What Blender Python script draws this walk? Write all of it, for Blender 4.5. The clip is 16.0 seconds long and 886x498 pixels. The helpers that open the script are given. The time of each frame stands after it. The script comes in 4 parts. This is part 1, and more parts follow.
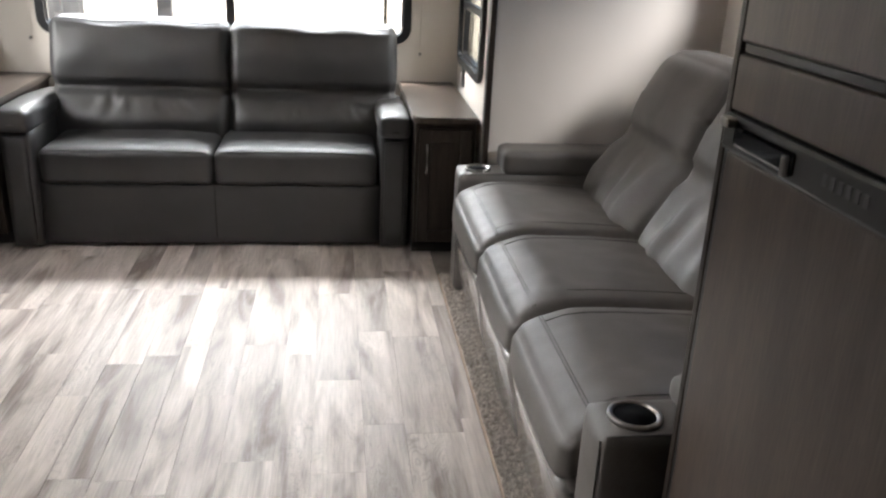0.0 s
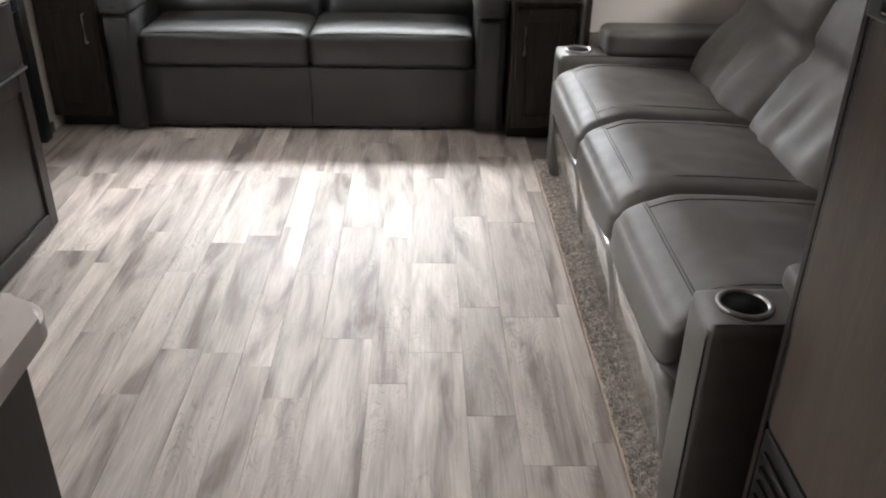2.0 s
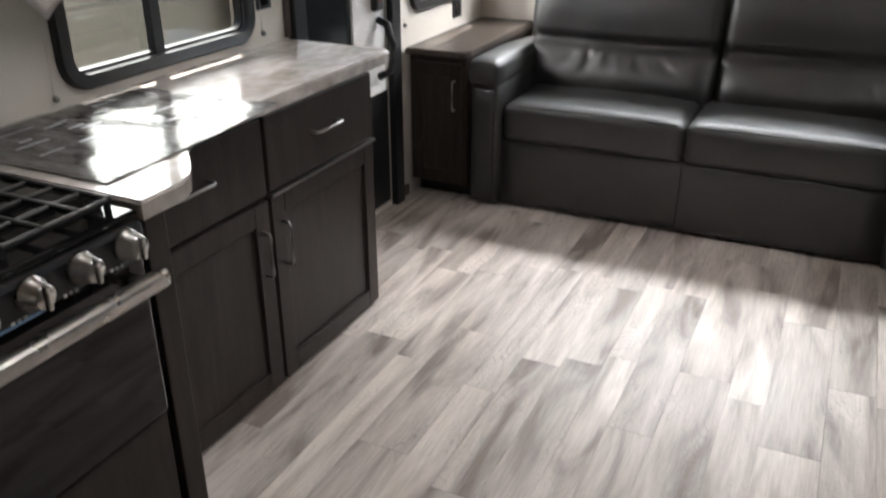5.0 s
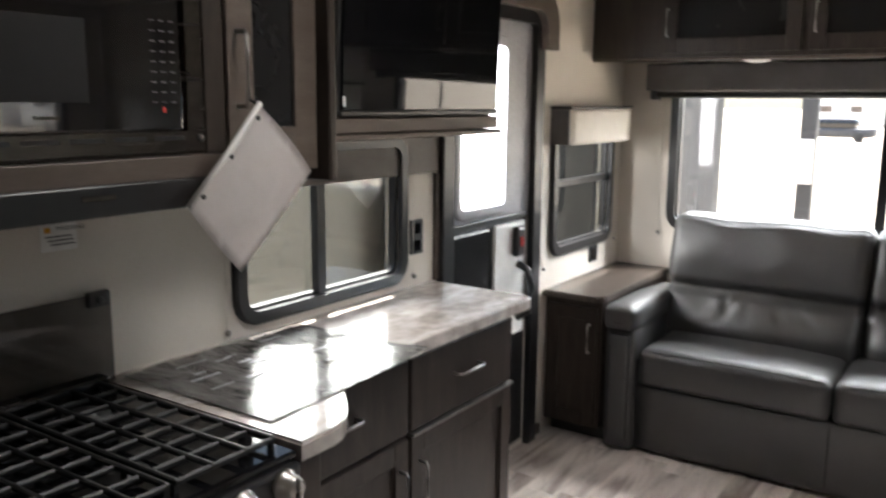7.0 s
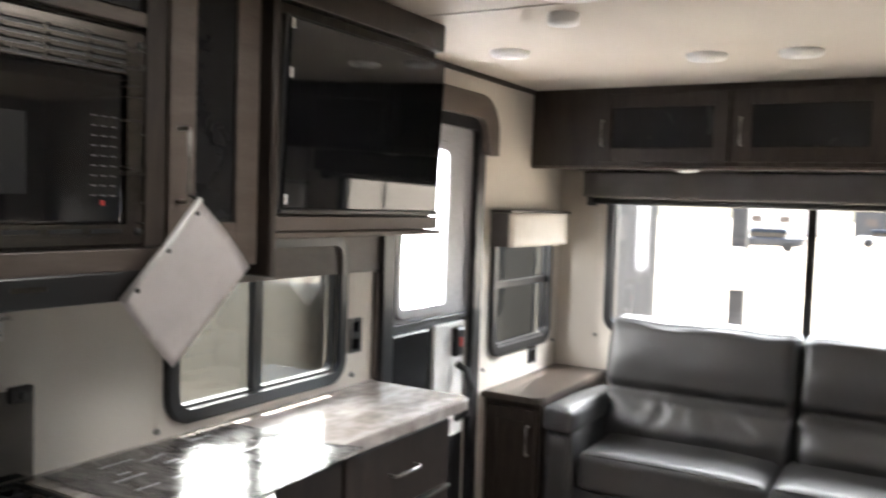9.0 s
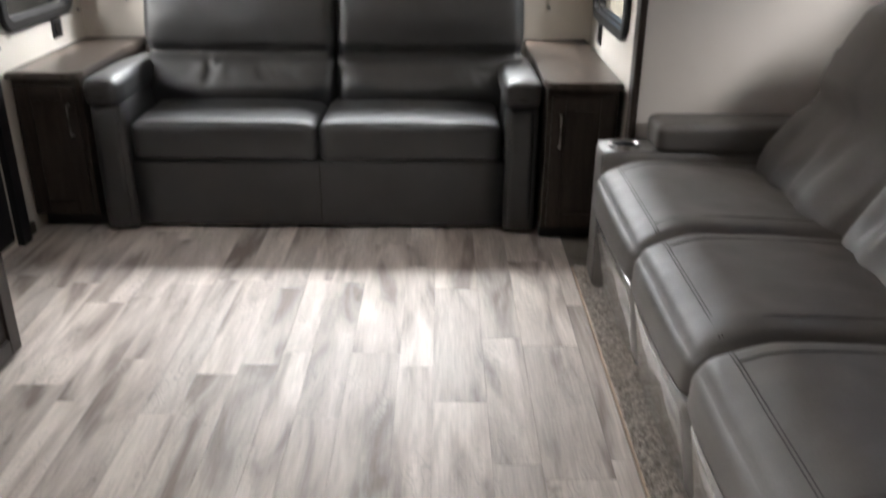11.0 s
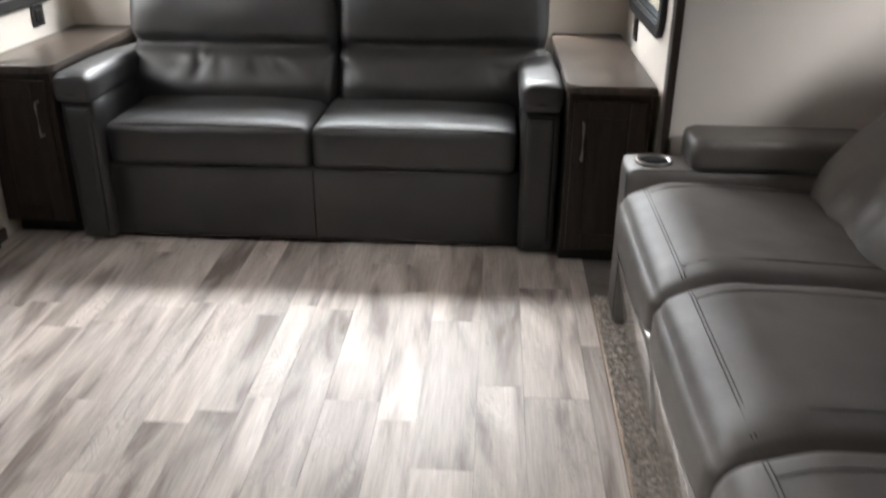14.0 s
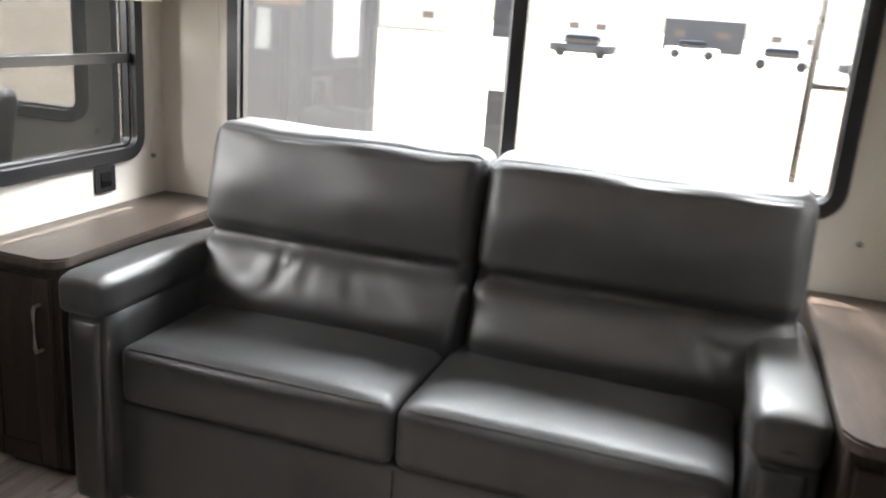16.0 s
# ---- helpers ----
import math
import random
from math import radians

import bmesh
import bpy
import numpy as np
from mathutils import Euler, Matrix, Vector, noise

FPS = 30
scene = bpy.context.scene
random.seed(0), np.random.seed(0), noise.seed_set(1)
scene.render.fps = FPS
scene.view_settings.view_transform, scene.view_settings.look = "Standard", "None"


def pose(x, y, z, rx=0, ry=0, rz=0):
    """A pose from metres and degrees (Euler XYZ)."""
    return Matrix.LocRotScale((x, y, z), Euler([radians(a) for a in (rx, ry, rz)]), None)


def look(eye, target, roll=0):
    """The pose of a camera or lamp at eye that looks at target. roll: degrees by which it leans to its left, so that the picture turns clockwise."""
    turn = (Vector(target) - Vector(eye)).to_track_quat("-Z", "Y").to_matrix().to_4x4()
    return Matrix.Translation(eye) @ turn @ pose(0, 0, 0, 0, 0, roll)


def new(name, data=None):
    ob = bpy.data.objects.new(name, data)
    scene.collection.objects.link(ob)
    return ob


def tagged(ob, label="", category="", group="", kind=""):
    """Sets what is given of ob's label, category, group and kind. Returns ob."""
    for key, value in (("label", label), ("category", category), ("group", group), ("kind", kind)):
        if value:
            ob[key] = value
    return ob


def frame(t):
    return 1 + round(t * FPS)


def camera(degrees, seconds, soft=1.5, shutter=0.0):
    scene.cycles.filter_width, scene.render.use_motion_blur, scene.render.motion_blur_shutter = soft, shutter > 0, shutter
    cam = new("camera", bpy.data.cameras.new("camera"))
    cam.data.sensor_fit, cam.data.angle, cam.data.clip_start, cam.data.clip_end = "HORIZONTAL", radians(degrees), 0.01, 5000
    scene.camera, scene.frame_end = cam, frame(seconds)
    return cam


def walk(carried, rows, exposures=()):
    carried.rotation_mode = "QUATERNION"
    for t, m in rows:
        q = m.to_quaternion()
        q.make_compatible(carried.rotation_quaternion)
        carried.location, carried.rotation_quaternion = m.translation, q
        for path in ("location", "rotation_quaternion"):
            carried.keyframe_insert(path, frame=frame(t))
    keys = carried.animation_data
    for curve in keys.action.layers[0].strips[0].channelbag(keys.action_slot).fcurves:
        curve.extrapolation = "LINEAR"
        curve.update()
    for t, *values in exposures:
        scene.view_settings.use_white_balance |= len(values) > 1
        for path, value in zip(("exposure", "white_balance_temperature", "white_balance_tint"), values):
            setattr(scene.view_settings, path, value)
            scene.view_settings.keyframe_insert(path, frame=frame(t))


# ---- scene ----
cam = camera(55.5, 16.0, soft=2.0, shutter=0.5)
PATH = [
    (0, (0.763, 0.642, 1.51), (1.017, 2.496, 0.805), 2.7),
    (0.5, (0.772, 0.654, 1.486), (0.956, 2.485, 0.702), 2.2),
    (1, (0.724, 0.626, 1.493), (0.885, 2.432, 0.649), 1.5),
    (1.5, (0.707, 0.637, 1.482), (0.823, 2.411, 0.566), 1.2),
    (2, (0.729, 0.664, 1.482), (0.779, 2.424, 0.532), 1.1),
    (2.5, (0.801, 0.737, 1.473), (0.767, 2.489, 0.51), 1.4),
    (3, (0.749, 0.935, 1.435), (0.617, 2.639, 0.396), 1.8),
    (3.5, (0.695, 1.117, 1.432), (0.428, 2.786, 0.363), 2.0),
    (4, (0.717, 1.231, 1.442), (0.167, 2.842, 0.391), 1.0),
    (4.2, (0.731, 1.242, 1.449), (0.107, 2.843, 0.426), 0.4),
    (6.5, (0.673, 1.189, 1.543), (-0.285, 2.884, 1.085), 0.6),
    (7, (0.678, 1.169, 1.561), (-0.422, 2.803, 1.214), 0.5),
    (7.5, (0.679, 1.155, 1.571), (-0.568, 2.702, 1.337), 0.8),
    (8, (0.685, 1.142, 1.575), (-0.612, 2.659, 1.432), 1.5),
    (8.5, (0.707, 1.131, 1.571), (-0.509, 2.715, 1.471), 1.5),
    (9, (0.7, 1.159, 1.56), (-0.305, 2.885, 1.452), 1.9),
    (9.5, (0.727, 1.166, 1.539), (0.039, 3.036, 1.363), 1.1),
    (10, (0.684, 1.201, 1.504), (0.39, 3.148, 1.153), 0.5),
    (12.3, (0.748, 1.12, 1.395), (0.823, 2.771, 0.269), 0.8),
    (12.5, (0.748, 1.117, 1.395), (0.825, 2.767, 0.267), 0.7),
    (13, (0.763, 1.156, 1.408), (0.82, 2.844, 0.338), 0.3),
    (13.5, (0.822, 1.354, 1.379), (0.819, 3.117, 0.435), 1.3),
    (14, (0.873, 1.605, 1.396), (0.765, 3.419, 0.56), 0.4),
    (14.5, (0.838, 1.886, 1.385), (0.745, 3.748, 0.662), -1.8),
    (15, (0.815, 2.204, 1.376), (0.697, 4.104, 0.765), -0.9),
    (15.5, (0.855, 2.534, 1.39), (0.473, 4.418, 0.841), 2.6),
    (16, (0.825, 2.914, 1.399), (0.242, 4.749, 0.859), 4.2),
]
walk(cam, [(t, look(eye, target, roll)) for t, eye, target, roll in PATH],
     exposures=[(0, 2.85), (1.5, 2.8), (2.5, 2.85), (4, 2.5), (6.5, 2.75), (8, 3.0), (9, 3.1), (9.5, 2.85), (10, 2.25), (12.3, 2.95), (13.5, 2.8), (14, 2.6), (14.5, 2.6), (16, 2.95)])

# ---- world and light ----
world = bpy.data.worlds.new("sky")
scene.world = world
world.use_nodes = True
wn = world.node_tree
sky = wn.nodes.new("ShaderNodeTexSky")
sky.sky_type, sky.sun_disc = "NISHITA", False
sky.sun_elevation, sky.sun_rotation = radians(73), radians(-48)
sky.dust_density = 2.0
wn.nodes["Background"].inputs[1].default_value = 0.12
wn.links.new(sky.outputs[0], wn.nodes["Background"].inputs[0])
sun = new("sun", bpy.data.lights.new("sun", "SUN"))
sun.data.energy, sun.data.angle, sun.data.color = 4.5, radians(0.5), (1, 0.96, 0.9)
sun.matrix_world = look((-2.0, 1.8, 9.0), (0, 0, 0))


def sky_lamp(name, eye, target, w, h, watts, tone=(1.0, 0.99, 0.975)):
    """Stands in for open sky shining down through a window; also the ceiling fill."""
    ob = new(name, bpy.data.lights.new(name, "AREA"))
    ob.data.shape, ob.data.size, ob.data.size_y, ob.data.energy, ob.data.color = "RECTANGLE", w, h, watts, tone
    ob.matrix_world = look(eye, target)
    return ob


sky_lamp("sky_rear", (0.19, 7.2, 2.52), (0.19, 5.2, 2.25), 3.2, 1.45, 70)
sky_lamp("sky_high", (0.19, 6.15, 2.5), (0.19, 4.6, 0.5), 2.0, 0.8, 58, (0.96, 0.985, 1.0))
sky_lamp("sky_mid", (0.15, 9.6, 4.75), (0.2, 5.3, 1.3), 2.0, 0.9, 9)
sky_lamp("sky_left", (-2.5, 4.2, 1.74), (-0.9, 3.0, 1.3), 1.4, 0.55, 28)
sky_lamp("sky_door", (-1.45, 4.05, 1.5), (0.0, 4.05, 1.4), 0.4, 0.7, 4)
sky_lamp("sky_right_rear", (2.15, 5.0, 1.95), (1.0, 5.0, 0.7), 0.6, 0.7, 7)
sky_lamp("sky_slide", (3.05, 2.9, 2.2), (1.9, 4.2, 0.9), 0.5, 0.5, 10)
# added fill lamp in an invented ceiling opening, brightens kitchen and reclining sofa
sky_lamp("fill_ceiling_lamp", (0.15, 2.6, 2.20), (0.15, 2.6, 0.0), 0.36, 0.36, 1.9)


# ---- materials ----
def material(name, color, rough=0.5, metal=0.0, second=None, scale=8.0, stretch=(1, 1, 1), fine=60.0, bump=0.1, bump_dist=0.002,
             coat=0.0, amount=0.22, rnd=0.0, spec=0.5, sheen=0.0, distort=0.6, contrast=(0.35, 0.7), bumpscale=None):
    """Base colour varied towards a second one by broad and fine noise, with fine relief."""
    m = bpy.data.materials.new(name)
    m.use_nodes = True
    nt = m.node_tree
    N, Lk = nt.nodes, nt.links
    b = N["Principled BSDF"]
    b.inputs["Metallic"].default_value = metal
    b.inputs["Coat Weight"].default_value = coat
    b.inputs["Coat Roughness"].default_value = 0.08
    b.inputs["Specular IOR Level"].default_value = spec
    b.inputs["Sheen Weight"].default_value = sheen
    if second is None:
        second = tuple(c * 0.8 for c in color)
    geo = N.new("ShaderNodeNewGeometry")
    info = N.new("ShaderNodeObjectInfo")
    shift = N.new("ShaderNodeVectorMath")
    shift.operation = "MULTIPLY_ADD"
    Lk.new(info.outputs["Random"], shift.inputs[0])
    shift.inputs[1].default_value = (17.0 * (rnd > 0), 31.0 * (rnd > 0), 11.0 * (rnd > 0))
    Lk.new(geo.outputs["Position"], shift.inputs[2])
    mp = N.new("ShaderNodeMapping")
    mp.inputs["Scale"].default_value = stretch
    Lk.new(shift.outputs[0], mp.inputs[0])
    n1 = N.new("ShaderNodeTexNoise")
    n1.inputs["Scale"].default_value, n1.inputs["Detail"].default_value, n1.inputs["Distortion"].default_value = scale, 6, distort
    n2 = N.new("ShaderNodeTexNoise")
    n2.inputs["Scale"].default_value, n2.inputs["Detail"].default_value = fine, 4
    Lk.new(mp.outputs[0], n1.inputs[0]); Lk.new(mp.outputs[0], n2.inputs[0])
    ramp = N.new("ShaderNodeValToRGB")
    ramp.color_ramp.elements[0].position, ramp.color_ramp.elements[1].position = contrast
    ramp.color_ramp.elements[0].color, ramp.color_ramp.elements[1].color = (*color, 1), (*second, 1)
    Lk.new(n1.outputs["Fac"], ramp.inputs[0])
    mix = N.new("ShaderNodeMix")
    mix.data_type, mix.blend_type = "RGBA", "OVERLAY"
    mix.inputs[0].default_value = amount
    Lk.new(ramp.outputs[0], mix.inputs[6]); Lk.new(n2.outputs["Fac"], mix.inputs[7])
    last = mix.outputs[2]
    if rnd:
        hsv = N.new("ShaderNodeHueSaturation")
        mr = N.new("ShaderNodeMapRange")
        mr.inputs[3].default_value, mr.inputs[4].default_value = 1 - rnd, 1 + rnd
        Lk.new(info.outputs["Random"], mr.inputs[0]); Lk.new(mr.outputs[0], hsv.inputs["Value"]); Lk.new(last, hsv.inputs["Color"])
        last = hsv.outputs[0]
    Lk.new(last, b.inputs["Base Color"])
    rr = N.new("ShaderNodeMapRange")
    rr.inputs[3].default_value, rr.inputs[4].default_value = max(rough - min(0.07, rough * 0.3), 0.01), min(rough + min(0.07, rough * 0.3), 1)
    Lk.new(n1.outputs["Fac"], rr.inputs[0]); Lk.new(rr.outputs[0], b.inputs["Roughness"])
    if bump:
        bp = N.new("ShaderNodeBump")
        bp.inputs["Strength"].default_value, bp.inputs["Distance"].default_value = bump, bump_dist
        src = n2
        if bumpscale:
            src = N.new("ShaderNodeTexNoise")
            src.inputs["Scale"].default_value, src.inputs["Detail"].default_value = bumpscale, 3
            Lk.new(mp.outputs[0], src.inputs[0])
        Lk.new(src.outputs["Fac"], bp.inputs["Height"]); Lk.new(bp.outputs[0], b.inputs["Normal"])
    return m


def plank_material():
    """Printed oak: broad pale and dark drifts along the plank, swirling growth lines and fine pores, each plank its own cut."""
    m = bpy.data.materials.new("vinyl plank")
    m.use_nodes = True
    N, Lk = m.node_tree.nodes, m.node_tree.links
    b = N["Principled BSDF"]
    b.inputs["Specular IOR Level"].default_value = 0.4

    def noise_of(vec, scale, detail, distort=0.0):
        n = N.new("ShaderNodeTexNoise")
        n.inputs["Scale"].default_value, n.inputs["Detail"].default_value, n.inputs["Distortion"].default_value = scale, detail, distort
        Lk.new(vec, n.inputs[0])
        return n.outputs["Fac"]

    def calc(op, a, k):
        n = N.new("ShaderNodeMath")
        n.operation = op
        Lk.new(a, n.inputs[0])
        if isinstance(k, (int, float)):
            n.inputs[1].default_value = k
        else:
            Lk.new(k, n.inputs[1])
        return n.outputs[0]

    def span(a, lo, hi, to_lo, to_hi):
        n = N.new("ShaderNodeMapRange")
        for i, k in enumerate((lo, hi, to_lo, to_hi)):
            n.inputs[i + 1].default_value = k
        Lk.new(a, n.inputs[0])
        return n.outputs[0]
    geo, info = N.new("ShaderNodeNewGeometry"), N.new("ShaderNodeObjectInfo")
    shift = N.new("ShaderNodeVectorMath")
    shift.operation = "MULTIPLY_ADD"
    Lk.new(info.outputs["Random"], shift.inputs[0])
    shift.inputs[1].default_value = (37.0, 53.0, 19.0)
    Lk.new(geo.outputs["Position"], shift.inputs[2])

    def stretched(sx, sy):
        mp = N.new("ShaderNodeMapping")
        mp.inputs["Scale"].default_value = (sx, sy, 1)
        Lk.new(shift.outputs[0], mp.inputs[0])
        return mp.outputs[0]
    drift = noise_of(stretched(1.0, 0.17), 9.0, 5, 0.8)
    figure = noise_of(stretched(1.0, 0.34), 9.0, 2, 1.1)
    pores = noise_of(stretched(1.0, 0.05), 170.0, 3)
    lines = span(calc("PINGPONG", calc("MULTIPLY", figure, 21.0), 0.5), 0.0, 0.16, 1.0, 0.0)
    where = span(noise_of(stretched(1.0, 0.4), 5.0, 2), 0.45, 0.62, 0.0, 1.0)
    ramp = N.new("ShaderNodeValToRGB")
    e = ramp.color_ramp.elements
    e[0].position, e[0].color = 0.34, (0.26, 0.213, 0.187, 1)
    e[1].position, e[1].color = 0.66, (0.70, 0.63, 0.58, 1)
    mid = e.new(0.47)
    mid.color = (0.50, 0.44, 0.40, 1)
    Lk.new(drift, ramp.inputs[0])
    hsv = N.new("ShaderNodeHueSaturation")
    Lk.new(ramp.outputs[0], hsv.inputs["Color"])
    tone = span(info.outputs["Random"], 0, 1, 0.80, 1.17)
    grain = calc("MULTIPLY", tone, span(pores, 0.3, 0.7, 0.85, 1.11))
    swirl = calc("MULTIPLY", calc("MULTIPLY", lines, where), 0.28)
    inv = N.new("ShaderNodeMath")
    inv.operation, inv.inputs[0].default_value = "SUBTRACT", 1.0
    Lk.new(swirl, inv.inputs[1])
    Lk.new(calc("MULTIPLY", grain, inv.outputs[0]), hsv.inputs["Value"])
    Lk.new(hsv.outputs[0], b.inputs["Base Color"])
    Lk.new(span(drift, 0.3, 0.7, 0.48, 0.41), b.inputs["Roughness"])
    bp = N.new("ShaderNodeBump")
    bp.inputs["Strength"].default_value, bp.inputs["Distance"].default_value = 0.08, 0.002
    Lk.new(pores, bp.inputs["Height"])
    Lk.new(bp.outputs[0], b.inputs["Normal"])
    return m


def glass_material(name, tint, gloss=0.08, frosted=0.0):
    m = bpy.data.materials.new(name)
    m.use_nodes = True
    nt = m.node_tree
    nt.nodes.clear()
    out, mix = nt.nodes.new("ShaderNodeOutputMaterial"), nt.nodes.new("ShaderNodeMixShader")
    tr = nt.nodes.new("ShaderNodeBsdfTranslucent" if frosted else "ShaderNodeBsdfTransparent")
    gl = nt.nodes.new("ShaderNodeBsdfGlossy")
    tr.inputs[0].default_value, gl.inputs["Roughness"].default_value = (*tint, 1), 0.02
    mix.inputs[0].default_value = gloss
    nt.links.new(tr.outputs[0], mix.inputs[1]); nt.links.new(gl.outputs[0], mix.inputs[2]); nt.links.new(mix.outputs[0], out.inputs[0])
    return m


M = dict(
    plank=plank_material(),
    subfloor=material("floor seam", (0.26, 0.235, 0.215), 0.8),
    leather=material("grey leather", (0.026, 0.025, 0.025), 0.47, second=(0.019, 0.0182, 0.0182), sheen=0.04, scale=5, fine=300, bump=0.3, bump_dist=0.0015, amount=0.3, spec=0.85),
    leather2=material("taupe leather", (0.125, 0.114, 0.105), 0.50, second=(0.097, 0.088, 0.081), scale=5, fine=300, bump=0.3, bump_dist=0.0015, amount=0.3, spec=0.75),
    stitch=material("dark thread", (0.035, 0.031, 0.028), 0.7),
    stitch_taupe=material("taupe thread", (0.055, 0.049, 0.045), 0.7),
    film=material("leather under clear plastic film", (0.25, 0.24, 0.228), 0.22, second=(0.17, 0.163, 0.155), scale=7, fine=16, bump=0.6, bump_dist=0.015, coat=1.0),
    wood=material("dark grey-brown wood", (0.021, 0.0150, 0.0120), 0.42, second=(0.040, 0.030, 0.0245), scale=5, stretch=(5, 5, 0.7), fine=45, bump=0.08, amount=0.45, rnd=0.06, spec=0.3),
    wood_h=material("grey-brown table wood", (0.034, 0.025, 0.020), 0.34, second=(0.082, 0.062, 0.050), scale=5, stretch=(5, 0.7, 1), fine=45, bump=0.08, amount=0.5),
    wood_l=material("taupe wood panel", (0.074, 0.055, 0.044), 0.5, second=(0.108, 0.084, 0.069), scale=5, stretch=(3, 0.7, 4), fine=45, bump=0.06),
    fridge=material("fridge wood panel", (0.046, 0.031, 0.024), 0.42, second=(0.082, 0.058, 0.045), scale=4, stretch=(5, 5, 0.5), fine=40, bump=0.06, amount=0.5),
    black=material("black plastic", (0.012, 0.012, 0.013), 0.35, bump=0.03),
    gloss=material("black gloss", (0.006, 0.006, 0.007), 0.04, bump=0, amount=0.1, spec=0.5),
    darkglass=material("smoked door glass", (0.010, 0.010, 0.011), 0.25, bump=0, amount=0.1, spec=0.25),
    inox=material("dark stainless steel", (0.075, 0.068, 0.062), 0.26, metal=1.0, second=(0.055, 0.05, 0.046), scale=3, stretch=(1, 1, 14), fine=90, bump=0.04),
    chrome=material("brushed nickel", (0.33, 0.315, 0.30), 0.33, metal=1.0, bump=0.02),
    steel=material("bright stainless steel", (0.62, 0.60, 0.58), 0.28, metal=1.0, bump=0.02),
    iron=material("cast iron", (0.018, 0.018, 0.018), 0.45, bump=0.2),
    wall=material("cream wall panel", (0.66, 0.61, 0.545), 0.55, second=(0.62, 0.57, 0.505), scale=3, fine=180, bump=0.06, amount=0.12),
    ceiling=material("cream ceiling panel", (0.62, 0.56, 0.485), 0.6, second=(0.59, 0.53, 0.46), scale=2, fine=150, bump=0.05, amount=0.1),
    slide=material("pale slide wall panel", (0.66, 0.61, 0.565), 0.5, second=(0.63, 0.58, 0.535), scale=3, fine=200, bump=0.05, amount=0.1),
    counter=material("marbled laminate counter", (0.33, 0.29, 0.265), 0.13, second=(0.62, 0.575, 0.545), scale=6, stretch=(1.6, 0.8, 1), fine=22, bump=0.02, amount=0.5, coat=0.3),
    island=material("pale marbled laminate", (0.78, 0.70, 0.68), 0.2, second=(0.86, 0.80, 0.78), scale=5, fine=22, bump=0.02, amount=0.3, coat=0.3),
    sheet=material("printed film sheet", (0.12, 0.11, 0.105), 0.09, second=(0.34, 0.32, 0.31), scale=12, stretch=(1, 3, 1), fine=60, bump=0.25, bump_dist=0.004, coat=0.6),
    paper=material("paper in a clear sleeve", (0.88, 0.83, 0.82), 0.25, second=(0.80, 0.755, 0.745), scale=9, fine=40, bump=0.25, bump_dist=0.003, coat=0.4, amount=0.15),
    buff=material("buff card", (0.75, 0.62, 0.46), 0.4),
    door=material("grey door skin", (0.42, 0.42, 0.44), 0.45, second=(0.39, 0.39, 0.41), bump=0.05),
    shade=material("grey fabric shade", (0.10, 0.092, 0.086), 0.8, second=(0.085, 0.078, 0.072), fine=240, bump=0.2),
    valance=material("cream fabric valance", (0.66, 0.61, 0.54), 0.7, second=(0.6, 0.55, 0.485), fine=200, bump=0.15),
    white=material("white plastic", (0.90, 0.885, 0.86), 0.4, bump=0.03),
    rug=material("brown-grey carpet", (0.26, 0.225, 0.195), 0.95, second=(0.86, 0.80, 0.74), scale=75, fine=240, bump=0.5, amount=0.7, sheen=0.2),
    edging=material("tan carpet binding", (0.45, 0.35, 0.27), 0.7, bump=0.2),
    sand=material("pale gravel ground", (0.54, 0.465, 0.37), 0.95, second=(0.45, 0.38, 0.30), scale=0.6, fine=30, bump=0.3, bump_dist=0.02),
    trailer_white=material("white trailer skin", (0.72, 0.71, 0.69), 0.4, second=(0.68, 0.67, 0.65), scale=1, bump=0.02),
    trailer_grey=material("grey trailer skin", (0.042, 0.043, 0.046), 0.5, second=(0.034, 0.035, 0.038), scale=1, bump=0.02),
    trailer_tan=material("greige trailer skin", (0.36, 0.335, 0.295), 0.4, second=(0.33, 0.308, 0.272), scale=1, bump=0.02),
    rubber=material("tyre rubber", (0.02, 0.02, 0.02), 0.8),
    # near-black colour stands in for shade down in the cup holder
    well=material("flat near-black disc for the shade inside the cup", (0.006, 0.006, 0.007), 0.9, spec=0.1, bump=0),
    mesh=material("dark perforated screen", (0.011, 0.011, 0.012), 0.5, spec=0.2, fine=900, bump=0.3),
    red=material("red plastic", (0.5, 0.03, 0.02), 0.4, bump=0),
    orange=material("amber mark", (0.8, 0.4, 0.03), 0.5, bump=0),
    glass=glass_material("clear pane", (0.95, 0.96, 0.96), 0.05),
    tint=glass_material("tinted pane", (0.42, 0.43, 0.42), 0.10),
    frost=glass_material("frosted pane", (0.9, 0.9, 0.92), 0.03, frosted=1.0),
    smoke=glass_material("smoked splash glass", (0.5, 0.49, 0.48), 0.05),
)

# ---- mesh helpers ----
def thing(name, base, label, category, group="", kind=""):
    ob = new(name)
    ob.location = base
    return tagged(ob, label, category, group, kind)


def finish(bm, name, mat, loc=(0, 0, 0), parent=None, smooth=False, rot=None, label="", kind=""):
    me = bpy.data.meshes.new(name)
    bmesh.ops.recalc_face_normals(bm, faces=bm.faces)
    bm.to_mesh(me)
    bm.free()
    if smooth:
        for p in me.polygons:
            p.use_smooth = True
    me.materials.append(M[mat])
    ob = new(name, me)
    ob.matrix_basis = pose(*loc, *(rot or (0, 0, 0)))
    if parent is not None:
        adopt(ob, parent)
    return tagged(ob, label, kind=kind)


